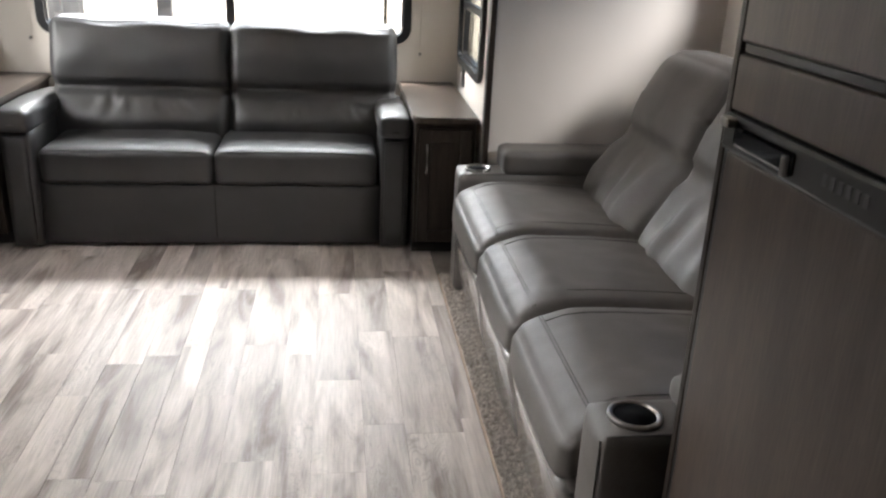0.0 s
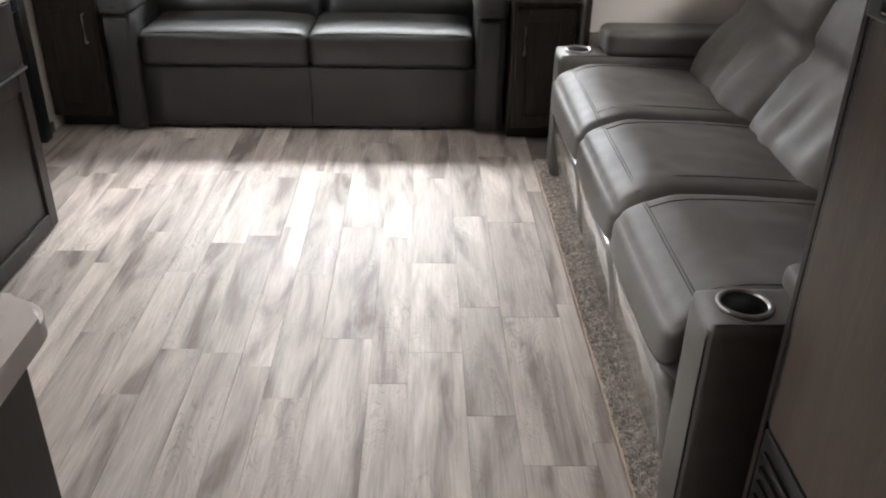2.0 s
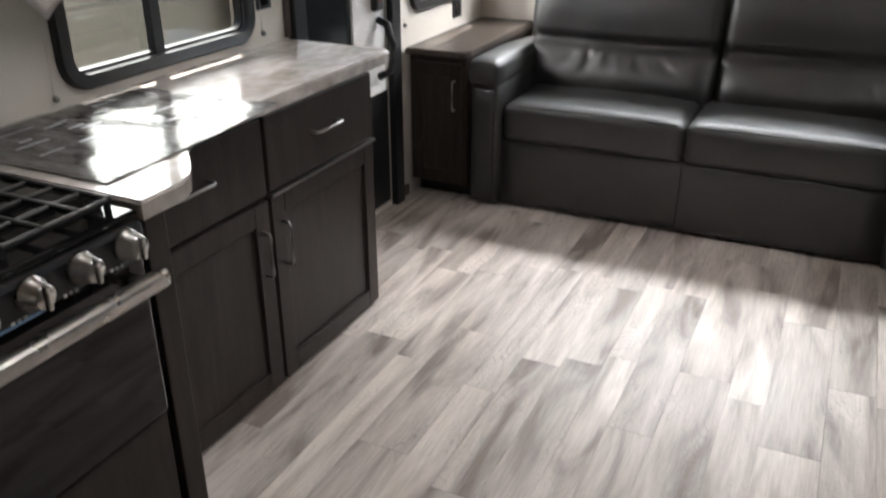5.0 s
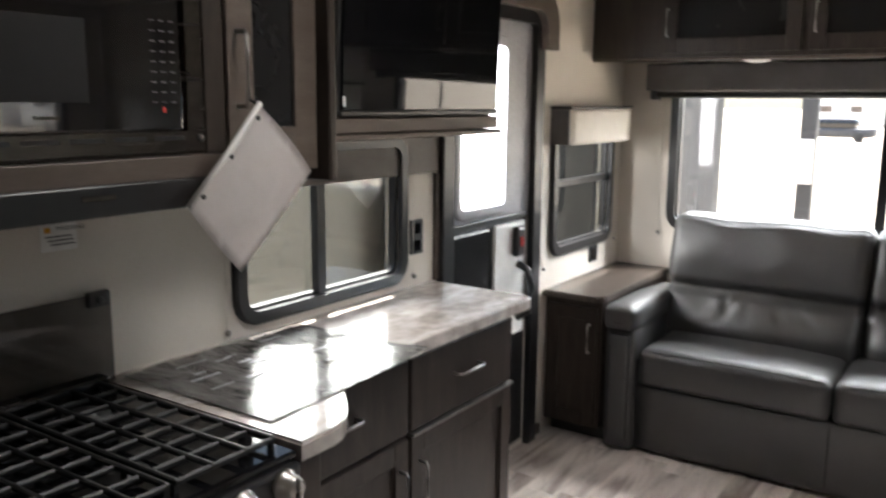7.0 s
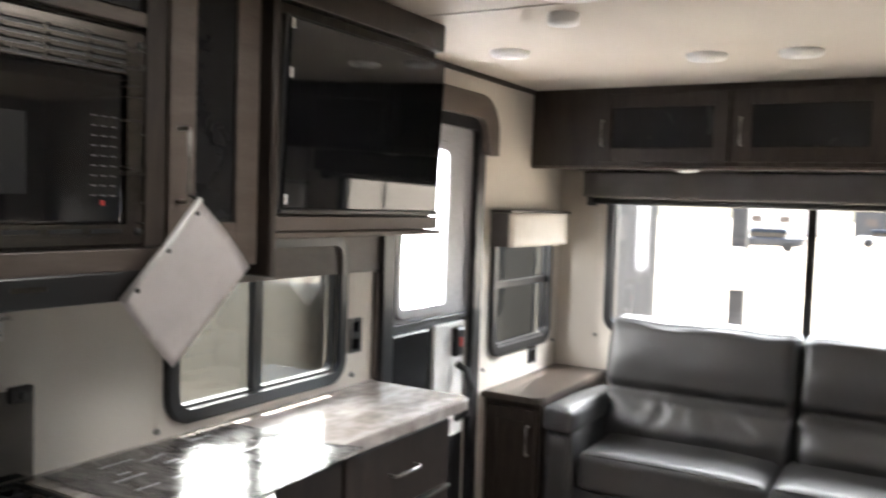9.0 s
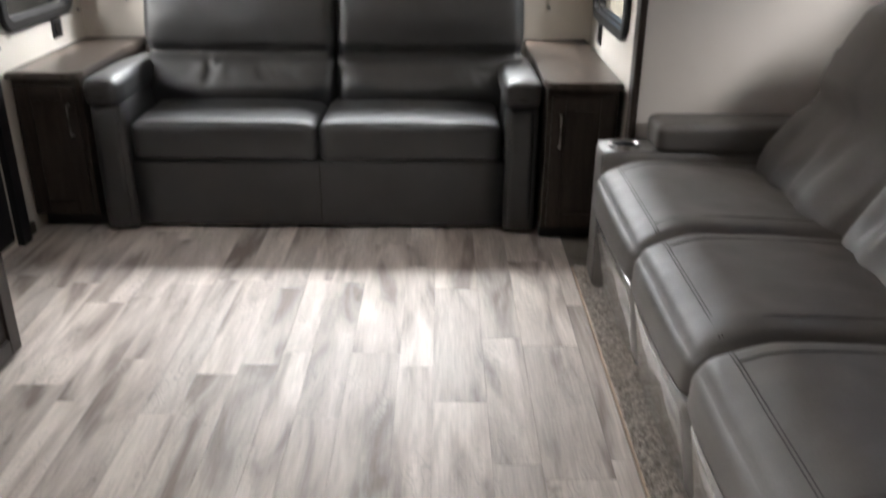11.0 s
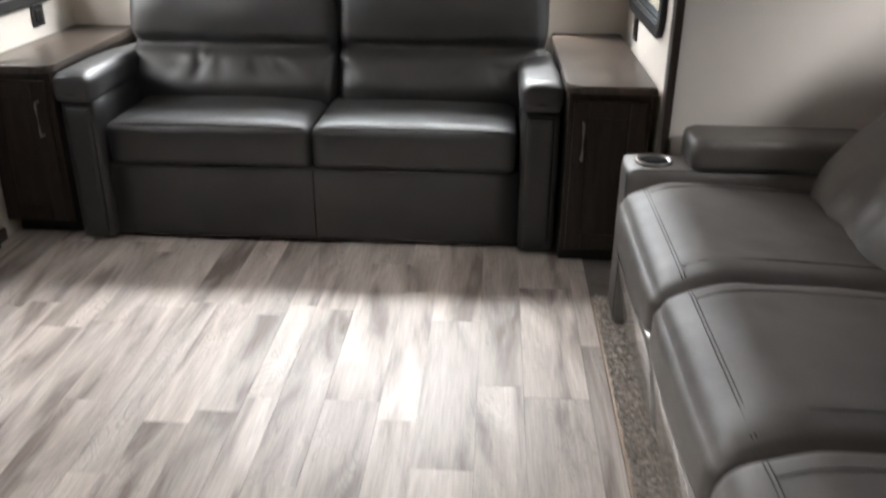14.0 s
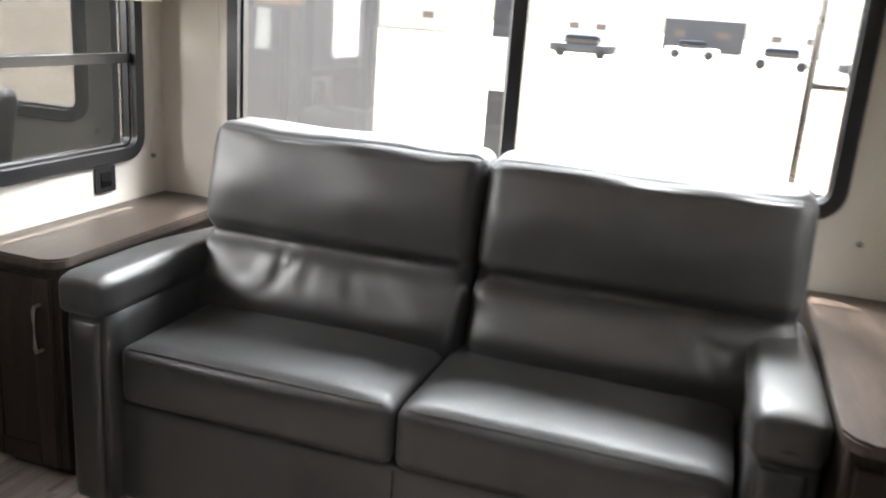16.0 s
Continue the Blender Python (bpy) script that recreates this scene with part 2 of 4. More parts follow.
def adopt(ob, parent):
    """Hang ob under parent, leaving it where it stands; parents of parts stand at their matrix_basis."""
    ob.parent = parent
    m = parent.matrix_basis.copy()
    if parent.parent is not None:
        m = parent.parent.matrix_basis @ parent.matrix_parent_inverse @ m
    ob.matrix_parent_inverse = m.inverted()
    return ob


def slab(bm, lo, hi, bevel=0.0, seg=2):
    c = [(a + b) / 2 for a, b in zip(lo, hi)]
    d = [abs(b - a) for a, b in zip(lo, hi)]
    made = bmesh.ops.create_cube(bm, size=1, matrix=Matrix.Translation(c) @ Matrix.Diagonal((*d, 1)))["verts"]
    if bevel:
        edges = list({e for v in made for e in v.link_edges})
        bmesh.ops.bevel(bm, geom=edges, offset=bevel, segments=seg, affect="EDGES", profile=0.5)


def box(name, lo, hi, mat, parent=None, bevel=0.003, seg=2, label="", rot=None):
    """A block between two corners, its edges rounded off."""
    c = [(a + b) / 2 for a, b in zip(lo, hi)]
    bm = bmesh.new()
    slab(bm, [a - k for a, k in zip(lo, c)], [b - k for b, k in zip(hi, c)], bevel, seg)
    return finish(bm, name, mat, c, parent, smooth=False, rot=rot, label=label)


def soft(name, lo, hi, r, mat, parent=None, n=14, shape=None, label=""):
    """A padded block: rounded by r, then bent by shape(u, v, w, p), with u, v, w from -1 to 1."""
    c = Vector([(a + b) / 2 for a, b in zip(lo, hi)])
    h = Vector([abs(b - a) / 2 for a, b in zip(lo, hi)])
    bm = bmesh.new()
    bmesh.ops.create_cube(bm, size=2)
    bmesh.ops.subdivide_edges(bm, edges=bm.edges[:], cuts=n, use_grid_fill=True)
    for v in bm.verts:
        u = v.co.copy()
        # crowd the grid towards the edges
        u = Vector([math.copysign(abs(k) ** 0.75, k) for k in u])
        p = Vector([k * s for k, s in zip(u, h)])
        core = Vector([max(-s + r, min(s - r, k)) for k, s in zip(p, h)])
        away = p - core
        if away.length > 1e-6:
            p = core + away.normalized() * min(r, r)
        if shape:
            p = Vector(shape(u[0], u[1], u[2], p))
        v.co = p
    return finish(bm, name, mat, c, parent, smooth=True, label=label)


def tube(name, points, radius, mat, parent=None, seg=8, label="", closed=False):
    """A rod of round section along the points."""
    bm = bmesh.new()
    pts = [Vector(p) for p in points]
    rings = []
    for i, p in enumerate(pts):
        a = pts[max(i - 1, 0)] if not closed else pts[i - 1]
        b = pts[min(i + 1, len(pts) - 1)] if not closed else pts[(i + 1) % len(pts)]
        q = (b - a).to_track_quat("Z", "Y")
        rings.append([bm.verts.new(p + q @ Vector((radius * math.cos(2 * math.pi * k / seg), radius * math.sin(2 * math.pi * k / seg), 0))) for k in range(seg)])
    pairs = list(zip(rings, rings[1:])) + ([(rings[-1], rings[0])] if closed else [])
    for r0, r1 in pairs:
        for k in range(seg):
            bm.faces.new((r0[k], r0[(k + 1) % seg], r1[(k + 1) % seg], r1[k]))
    if not closed:
        bm.faces.new(rings[0][::-1]); bm.faces.new(rings[-1])
    return finish(bm, name, mat, (0, 0, 0), parent, smooth=True, label=label)


def lathe(name, profile, mat, loc, parent=None, seg=28, rot=None, label=""):
    """A turned part: rings of (radius, height)."""
    bm = bmesh.new()
    rings = [[bm.verts.new((r * math.cos(2 * math.pi * k / seg), r * math.sin(2 * math.pi * k / seg), z)) for k in range(seg)] for r, z in profile]
    for r0, r1 in zip(rings, rings[1:]):
        for k in range(seg):
            bm.faces.new((r0[k], r0[(k + 1) % seg], r1[(k + 1) % seg], r1[k]))
    if profile[0][0] > 1e-4:
        bm.faces.new(rings[0][::-1])
    bm.faces.new(rings[-1])
    bmesh.ops.remove_doubles(bm, verts=bm.verts, dist=1e-5)
    return finish(bm, name, mat, loc, parent, smooth=True, rot=rot, label=label)


def round_rect(w, h, r, n=6):
    pts = []
    for cx, cy, a0 in ((w / 2 - r, h / 2 - r, 0), (-w / 2 + r, h / 2 - r, 90), (-w / 2 + r, -h / 2 + r, 180), (w / 2 - r, -h / 2 + r, 270)):
        for k in range(n + 1):
            a = radians(a0 + 90 * k / n)
            pts.append((cx + r * math.cos(a), cy + r * math.sin(a)))
    return pts


def ring(name, w, h, r, border, depth, mat, m, parent=None, label=""):
    """A frame with rounded corners, standing in its own x-y plane, thick along z; m places it."""
    bm = bmesh.new()
    outer, inner = round_rect(w, h, r), round_rect(w - 2 * border, h - 2 * border, max(r - border, 0.004))
    e = min(0.006, border / 3)
    small = round_rect(w - 2 * e, h - 2 * e, max(r - e, 0.004))
    layers = [[bm.verts.new((x, y, z)) for x, y in pts] for pts, z in ((outer, 0), (outer, depth - e), (small, depth), (inner, depth), (inner, 0))]
    k = len(outer)
    for a, b in zip(layers, layers[1:] + layers[:1]):
        for i in range(k):
            bm.faces.new((a[i], a[(i + 1) % k], b[(i + 1) % k], b[i]))
    ob = finish(bm, name, mat, (0, 0, 0), None, label=label)
    ob.matrix_basis = m
    return adopt(ob, parent) if parent is not None else ob


def plate(name, w, h, r, depth, mat, m, parent=None, label=""):
    bm = bmesh.new()
    pts = round_rect(w, h, r)
    lo, hi = [bm.verts.new((x, y, 0)) for x, y in pts], [bm.verts.new((x, y, depth)) for x, y in pts]
    bm.faces.new(lo[::-1]); bm.faces.new(hi)
    for i in range(len(pts)):
        bm.faces.new((lo[i], lo[(i + 1) % len(pts)], hi[(i + 1) % len(pts)], hi[i]))
    ob = finish(bm, name, mat, (0, 0, 0), None, label=label)
    ob.matrix_basis = m
    return adopt(ob, parent) if parent is not None else ob


def facing(x, y, z, way):
    """A pose whose own x runs along the wall, y up and z out of the wall towards way ('+x', '-x', '-y')."""
    turn = {"+x": Matrix(((0, 0, 1), (1, 0, 0), (0, 1, 0))), "-x": Matrix(((0, 0, -1), (-1, 0, 0), (0, 1, 0))), "-y": Matrix(((1, 0, 0), (0, 0, -1), (0, 1, 0))),
            "+y": Matrix(((-1, 0, 0), (0, 0, 1), (0, 1, 0)))}[way]
    return Matrix.Translation((x, y, z)) @ turn.to_4x4()


def wall(name, axis, at, thick, u0, u1, z0, z1, holes, mat, label):
    """An upright wall across the given axis, from at to at + thick, with rectangular openings (u0, u1, z0, z1)."""
    us = sorted({u0, u1, *[k for h in holes for k in h[:2]]})
    zs = sorted({z0, z1, *[k for h in holes for k in h[2:]]})
    solid = {(i, j): not any(h[0] <= (us[i] + us[i + 1]) / 2 <= h[1] and h[2] <= (zs[j] + zs[j + 1]) / 2 <= h[3] for h in holes)
             for i in range(len(us) - 1) for j in range(len(zs) - 1)}
    bm = bmesh.new()

    def P(u, w, z):
        return (w, u, z) if axis == "x" else (u, w, z)

    def quad(*pts):
        bm.faces.new([bm.verts.new(p) for p in pts])
    a, b = at, at + thick
    for (i, j), s in solid.items():
        if not s:
            continue
        ua, ub, za, zb = us[i], us[i + 1], zs[j], zs[j + 1]
        for w in (a, b):
            quad(P(ua, w, za), P(ub, w, za), P(ub, w, zb), P(ua, w, zb))
        for di, dj, p0, p1 in ((-1, 0, (ua, za), (ua, zb)), (1, 0, (ub, za), (ub, zb)), (0, -1, (ua, za), (ub, za)), (0, 1, (ua, zb), (ub, zb))):
            if not solid.get((i + di, j + dj), False):
                quad(P(p0[0], a, p0[1]), P(p1[0], a, p1[1]), P(p1[0], b, p1[1]), P(p0[0], b, p0[1]))
    bmesh.ops.remove_doubles(bm, verts=bm.verts, dist=1e-5)
    ob = finish(bm, name, mat, label=label)
    return tagged(ob, label, "wall", kind="structure")

# ---- the plan ----
XL, XR, YB, YF, ZC = -1.077, 1.458, 5.478, -0.7, 2.14
XS, YS = 2.45, 4.25      # back and rear end of the slide-out
T = 0.06

wall("wall_left", "x", XL - T, T, YF, YB, -0.03, ZC, [(2.76, 3.50, 0.955, 1.42), (3.77, 4.45, 0.02, 1.93), (4.68, 5.32, 0.87, 1.45)], "wall",
     "cream wall panel with windows and entrance door")
wall("wall_rear", "y", YB, T, XL - T, XR + T, -0.03, ZC, [(-0.77, 1.15, 0.93, 1.66)], "wall", "cream rear wall panel with a wide window")
wall("wall_right", "x", XR, T, 4.30, YB, -0.03, ZC, [(4.63, 5.33, 0.87, 1.45)], "wall", "cream side wall panel with a window")
wall("wall_slide_end", "y", YS, 0.05, XR - 0.02, XS, -0.03, ZC, [], "slide", "pale end panel of the slide-out")
wall("wall_slide_back", "x", XS, T, YF, YS + 0.05, -0.03, ZC, [(3.25, 3.95, 1.37, 1.72)], "slide", "pale back wall of the slide-out with a window")
wall("wall_front", "y", YF - T, T, XL - T, XS + T, -0.03, ZC, [], "wall", "plain cream wall panel")

# ceiling in sheets, with thin joint strips
bm = bmesh.new()
VX0, VX1, VY0, VY1 = -0.05, 0.35, 2.40, 2.80      # added opening for the fill lamp, out of view
for y0, y1 in ((YF, 1.2), (3.42, YB)):
    slab(bm, (XL - T, y0 + 0.003, ZC), (XR + T, y1 - 0.003, ZC + 0.05))
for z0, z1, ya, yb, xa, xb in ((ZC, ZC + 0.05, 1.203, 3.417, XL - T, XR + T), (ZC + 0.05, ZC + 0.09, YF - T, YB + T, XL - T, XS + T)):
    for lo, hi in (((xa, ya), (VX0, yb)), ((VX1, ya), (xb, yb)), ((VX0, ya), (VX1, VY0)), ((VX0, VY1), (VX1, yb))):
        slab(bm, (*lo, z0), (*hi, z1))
slab(bm, (XR + T, YF, ZC - 0.06), (XS + T, YS + 0.05, ZC + 0.05))
tagged(finish(bm, "ceiling", "ceiling"), "cream vinyl ceiling panels with thin seams", "ceiling", kind="structure")
# invented vent fittings round the fill lamp; the lid keeps the sun out
vent = thing("added_ceiling_port", (0.15, 2.6, ZC), "added unseen ceiling opening with white rim and closed lid for a fill lamp", "vent", kind="structure")
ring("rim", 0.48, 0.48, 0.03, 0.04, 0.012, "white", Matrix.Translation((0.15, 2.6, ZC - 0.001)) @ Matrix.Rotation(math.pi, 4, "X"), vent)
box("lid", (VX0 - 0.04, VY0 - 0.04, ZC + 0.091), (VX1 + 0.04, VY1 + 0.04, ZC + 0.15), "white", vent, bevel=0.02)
for y in (1.2, 3.42):
    tagged(box("trim", (XL, y - 0.011, ZC - 0.004), (XR, y + 0.011, ZC - 0.0005), "wall", bevel=0.001), "thin cream seam strip across the ceiling", "trim", kind="structure")
tagged(box("trim", (XL, 3.60, ZC - 0.022), (XL + 0.016, 5.06, ZC - 0.0005), "wood"), "dark wood trim where wall meets ceiling", "trim", kind="structure")
# slide-out edge trims
tagged(box("trim", (XR - 0.028, 4.285, -0.02), (XR - 0.002, 4.385, ZC - 0.001), "wood_l", bevel=0.006), "taupe wood trim beside the slide-out", "trim", kind="structure")
tagged(box("trim", (XR - 0.048, 4.225, -0.02), (XR - 0.022, 4.282, ZC - 0.001), "wood", bevel=0.006), "dark wood trim on the slide-out corner", "trim", kind="structure")
tagged(box("trim", (XL, 3.705, 0.90), (XL + 0.014, 3.745, 1.30), "wood_l", bevel=0.004), "taupe trim strip beside the entrance door", "trim", kind="structure")
tagged(box("trim", (XL, 2.70, 1.305), (XL + 0.012, 3.745, 1.47), "wood_l", bevel=0.003), "taupe wood band above the counter window", "trim", kind="structure")
tagged(box("baseboard", (XL, 4.53, 0.0), (XL + 0.012, 4.60, 0.05), "wood_l"), "short taupe baseboard by the door", "baseboard", kind="structure")

# ---- windows ----
def window(name, x, y, z, way, w, h, r, border, bars, glass, label):
    root = thing(name, (x, y, z - h / 2), label, "window", kind="structure")
    m = facing(x, y, z, way)
    ring("frame", w, h, r, border, 0.022, "black", m, root)
    ring("inner_frame", w - 2 * border + 0.012, h - 2 * border + 0.012, max(r - border, 0.01), 0.014, 0.03, "black", m @ Matrix.Translation((0, 0, -0.034)), root)
    pane = plate("pane", w - 2 * border, h - 2 * border, max(r - border, 0.01), 0.004, glass, m @ Matrix.Translation((0, 0, -0.03)), root)
    pane.visible_shadow = False
    for kind, at, size in bars:
        bw, bh = (size, h - 2 * border + 0.004) if kind == "v" else (w - 2 * border + 0.004, size)
        off = (at, 0, -0.024) if kind == "v" else (0, at, -0.024)
        plate("mullion", bw, bh, 0.003, 0.028, "black", m @ Matrix.Translation(off), root)
    return root


window("window_1", XL + 0.001, 3.13, 1.185, "+x", 0.80, 0.52, 0.085, 0.04, [("v", -0.035, 0.035)], "tint", "tinted sliding window with a black rounded frame")
window("window_2", XL + 0.001, 5.0, 1.16, "+x", 0.70, 0.64, 0.085, 0.045, [("h", 0.02, 0.03)], "tint", "tinted window with black rounded frame and crossbar")
window("window_3", 0.19, YB - 0.001, 1.29, "-y", 1.99, 0.77, 0.09, 0.045, [("v", 0.01, 0.045)], "glass", "wide rear window with a black rounded frame")
window("window_4", XR - 0.001, 4.98, 1.13, "-x", 0.76, 0.60, 0.085, 0.045, [("h", 0.02, 0.035)], "tint", "tinted side window with black rounded frame")
window("window_5", XS - 0.001, 3.60, 1.545, "-x", 0.80, 0.45, 0.06, 0.045, [], "glass", "window above the reclining sofa")

def valance(x0, x1, y0, y1, z0, z1, way):
    root = thing("window_valance", ((x0 + x1) / 2, (y0 + y1) / 2, z0), "cream fabric valance over a shade on the wall", "valance", group="side window valances")
    soft("cover", (x0, y0, z0), (x1, y1, z1), 0.012, "valance", root, n=6)
    box("top_board", (x0 - 0.004, y0 - 0.008, z1 - 0.004), (x1 + 0.006, y1 + 0.008, z1 + 0.010), "wood", root)
    e = 0.008
    box("end_cheek", (x0, y0 - e, z0 + 0.003), (x1 - 0.006, y0 + 0.004, z1 - 0.005), "shade", root)


valance(XL + 0.002, XL + 0.10, 4.645, 5.36, 1.365, 1.53, "+x")
valance(XR - 0.10, XR - 0.002, 4.60, 5.36, 1.365, 1.53, "-x")

root = thing("roller_blind", (0.2, 5.42, 1.60), "dark grey fabric shade box above the rear window", "shade")
soft("box", (-0.90, 5.33, 1.615), (1.30, 5.476, 1.755), 0.015, "shade", root, n=8)
tube("roller", [(-0.86, 5.40, 1.603), (1.26, 5.40, 1.603)], 0.018, "black", root)
for x in (-0.87, 1.25):
    box("bracket", (x - 0.012, 5.36, 1.575), (x + 0.012, 5.45, 1.625), "black", root)

def cord(x, y, z0, z1, toward):
    root = thing("shade_cord", (x, y, z0), "thin pale shade cord with a wall clip", "cord", group="shade cords")
    tube("string", [(x, y, z1), (x + 0.002, y + 0.002, (z0 + z1) / 2), (x, y, z0)], 0.0014, "valance", root, seg=5)
    lathe("clip", [(0.002, 0), (0.009, 0.002), (0.009, 0.01), (0.003, 0.016)], "chrome", (x, y, z0), root, seg=10, rot=toward)


cord(-0.845, 5.47, 0.885, 1.60, (90, 0, 0))
cord(1.24, 5.47, 0.855, 1.60, (90, 0, 0))
cord(XL + 0.008, 5.40, 0.84, 1.37, (0, 90, 0))
cord(XL + 0.008, 2.70, 0.925, 1.31, (0, 90, 0))
cord(XL + 0.008, 4.585, 0.80, 0.83, (0, 90, 0))
cord(XL + 0.008, 3.57, 0.94, 1.31, (0, 90, 0))

# ---- entrance door ----
door = thing("door_1", (XL, 4.11, 0.0), "grey entrance door with frosted window and black frame", "door", kind="structure")
ring("frame", 0.79, 2.06, 0.10, 0.075, 0.03, "black", facing(XL + 0.001, 4.125, 0.93, "+x"), door)
bm = bmesh.new()
for lo, hi in (((-0.035, 3.771, 1.085), (-0.004, 3.868, 1.929)), ((-0.035, 4.212, 1.085), (-0.004, 4.449, 1.929)), ((-0.035, 3.868, 1.085), (-0.004, 4.212, 1.138)), ((-0.035, 3.868, 1.782), (-0.004, 4.212, 1.929))):
    slab(bm, (XL + lo[0], *lo[1:]), (XL + hi[0], *hi[1:]))
finish(bm, "upper_panel", "door", parent=door)
ring("window_surround", 0.42, 0.72, 0.07, 0.04, 0.022, "door", facing(XL - 0.003, 4.04, 1.46, "+x"), door)
fp = plate("window_pane", 0.345, 0.645, 0.04, 0.004, "frost", facing(XL - 0.0005, 4.04, 1.46, "+x"), door, label="bright frosted pane")
box("lower_panel", (XL - 0.035, 3.771, 0.021), (XL - 0.006, 4.449, 1.0615), "black", door, bevel=0.006)
box("rail", (XL - 0.03, 3.771, 1.062), (XL + 0.008, 4.449, 1.084), "black", door)
box("slide_panel", (XL - 0.006, 3.83, 0.62), (XL + 0.004, 4.12, 1.045), "darkglass", door, bevel=0.01)
box("latch_plate", (XL - 0.006, 4.16, 0.55), (XL + 0.003, 4.42, 1.05), "white", door, bevel=0.01)
box("latch", (XL + 0.003, 4.30, 0.90), (XL + 0.035, 4.37, 1.03), "black", door, bevel=0.012)
box("latch_tab", (XL + 0.034, 4.32, 0.945), (XL + 0.042, 4.345, 0.985), "red", door)
tube("pull", [(XL + 0.005, 4.36, 0.62), (XL + 0.06, 4.36, 0.65), (XL + 0.065, 4.37, 0.76), (XL + 0.05, 4.36, 0.84), (XL + 0.005, 4.36, 0.86)], 0.017, "black", door)
# rounded head trim above the door
root = thing("door_head_trim", (XL, 4.1, 1.8), "grey moulded trim round the door head", "trim", kind="structure")
bm = bmesh.new()
pts = [(3.62, 2.035), (4.40, 2.035)] + [(4.40 + 0.165 * math.sin(radians(a)), 1.87 + 0.165 * math.cos(radians(a))) for a in range(15, 91, 15)] + [(4.565, 1.78)]
low = [(3.62, 1.935), (4.38, 1.935)] + [(4.38 + 0.085 * math.sin(radians(a)), 1.85 + 0.085 * math.cos(radians(a))) for a in range(15, 91, 15)] + [(4.475, 1.78)]
f = [[bm.verts.new((x, *p)) for p in row] for x in (XL + 0.034, XL + 0.07) for row in (pts, low)]
for a, b in ((f[0], f[1]), (f[2], f[3]), (f[0], f[2]), (f[1], f[3])):
    for i in range(len(pts) - 1):
        bm.faces.new((a[i], a[i + 1], b[i + 1], b[i]))
for i in (0, -1):
    bm.faces.new((f[0][i], f[1][i], f[3][i], f[2][i]))
finish(bm, "moulding", "wood_l", parent=root)
tagged(box("trim", (XL, 3.745, 0.0), (XL + 0.016, 3.768, 2.0), "wood_l"), "taupe strip along the door opening", "trim", kind="structure")

# sockets and switch plates
def socket(m, w, h, label, n=2):
    root = thing("wall_socket", m.translation, label, "socket", group="wall sockets")
    plate("cover", w, h, 0.006, 0.006, "black", m, root)
    for k in range(n):
        off = (k - (n - 1) / 2) * h / n
        plate("outlet", w * 0.5, h / n * 0.6, 0.006, 0.003, "gloss", m @ Matrix.Translation((0, off, 0.006)), root)


socket(facing(XL + 0.001, 3.597, 1.078, "+x"), 0.075, 0.125, "black double socket plate on the cream wall")
socket(facing(XL + 0.001, 5.16, 0.79, "+x"), 0.095, 0.085, "small black socket plate under the window", 1)
socket(facing(XR - 0.001, 5.21, 0.775, "-x"), 0.08, 0.10, "small black socket plate under the window", 1)

# ---- cabinets ----
def pull(parent, a, b, out, mat="chrome"):
    """A bow handle from a to b, standing off along out."""
    a, b, o = Vector(a), Vector(b), Vector(out)
    d = (b - a).normalized() * 0.012
    tube("handle", [a, a + o * 0.8, a + o + d, b + o - d, b + o * 0.8, b], 0.005, mat, parent, label="brushed nickel bow handle")


def shaker(name, parent, x, y0, y1, z0, z1, out, frame_mat="wood", panel="wood", rail=0.062):
    """A framed door in a plane across x; out is +1 or -1."""
    o = box(name, (x, y0, z0), (x + out * 0.010, y1, z1), panel, parent, bevel=0.001)
    for a, b, c, d in ((y0, y0 + rail, z0, z1), (y1 - rail, y1, z0, z1), (y0 + rail, y1 - rail, z0, z0 + rail), (y0 + rail, y1 - rail, z1 - rail, z1)):
        box("stile" if b - a < 0.08 and d - c > 0.1 else "rail", (x + out * 0.0095, a + 0.0004, c), (x + out * 0.021, b - 0.0004, d), frame_mat, o, bevel=0.003)
    return o


ZT = 0.900           # counter top
XW, XN = -0.415, -0.640   # deep and shallow counter edges
cab = thing("base_cabinet", (-0.85, 3.1, 0.0), "dark wood kitchen base cabinet with drawers and doors", "cabinet")
box("body", (XL + 0.003, 2.372, 0.0), (-0.685, 3.595, ZT - 0.04), "wood", cab)
box("end_panel", (XL + 0.003, 2.312, 0.07), (-0.425, 2.37, ZT - 0.04), "wood", cab, label="dark wood end panel beside the stove")
box("toe_board", (XL + 0.003, 2.313, 0.0), (-0.48, 2.369, 0.068), "black", cab)
for y0, y1, hy in ((2.395, 2.995, 2.955), (3.01, 3.585, 3.05)):
    shaker("door", cab, -0.685, y0, y1, 0.015, 0.612, 1)
    dr = box("drawer", (-0.684, y0, 0.628), (-0.664, y1, 0.845), "wood", cab, bevel=0.004)
    ym = (y0 + y1) / 2
    pull(cab, (-0.664, ym - 0.07, 0.745), (-0.664, ym + 0.07, 0.745), (0.03, 0, 0))
    pull(cab, (-0.664, hy, 0.395), (-0.664, hy, 0.528), (0.03, 0, 0))
box("metal_edge", (-0.683, 3.01, 0.6135), (-0.655, 3.59, 0.6225), "chrome", cab, bevel=0.001)

# counter with the S-shaped step
bm = bmesh.new()
edge = [(XW, 2.305), (XW, 2.40)]
for k in range(1, 10):
    s = k / 10
    q = s * s * (3 - 2 * s)
    edge.append((XW + (XN - XW) * q, 2.40 + 0.33 * s))
edge += [(XN, 2.74), (XN, 3.655), (XN - 0.008, 3.685), (XN - 0.03, 3.70), (XL + 0.002, 3.70), (XL + 0.002, 2.305)]
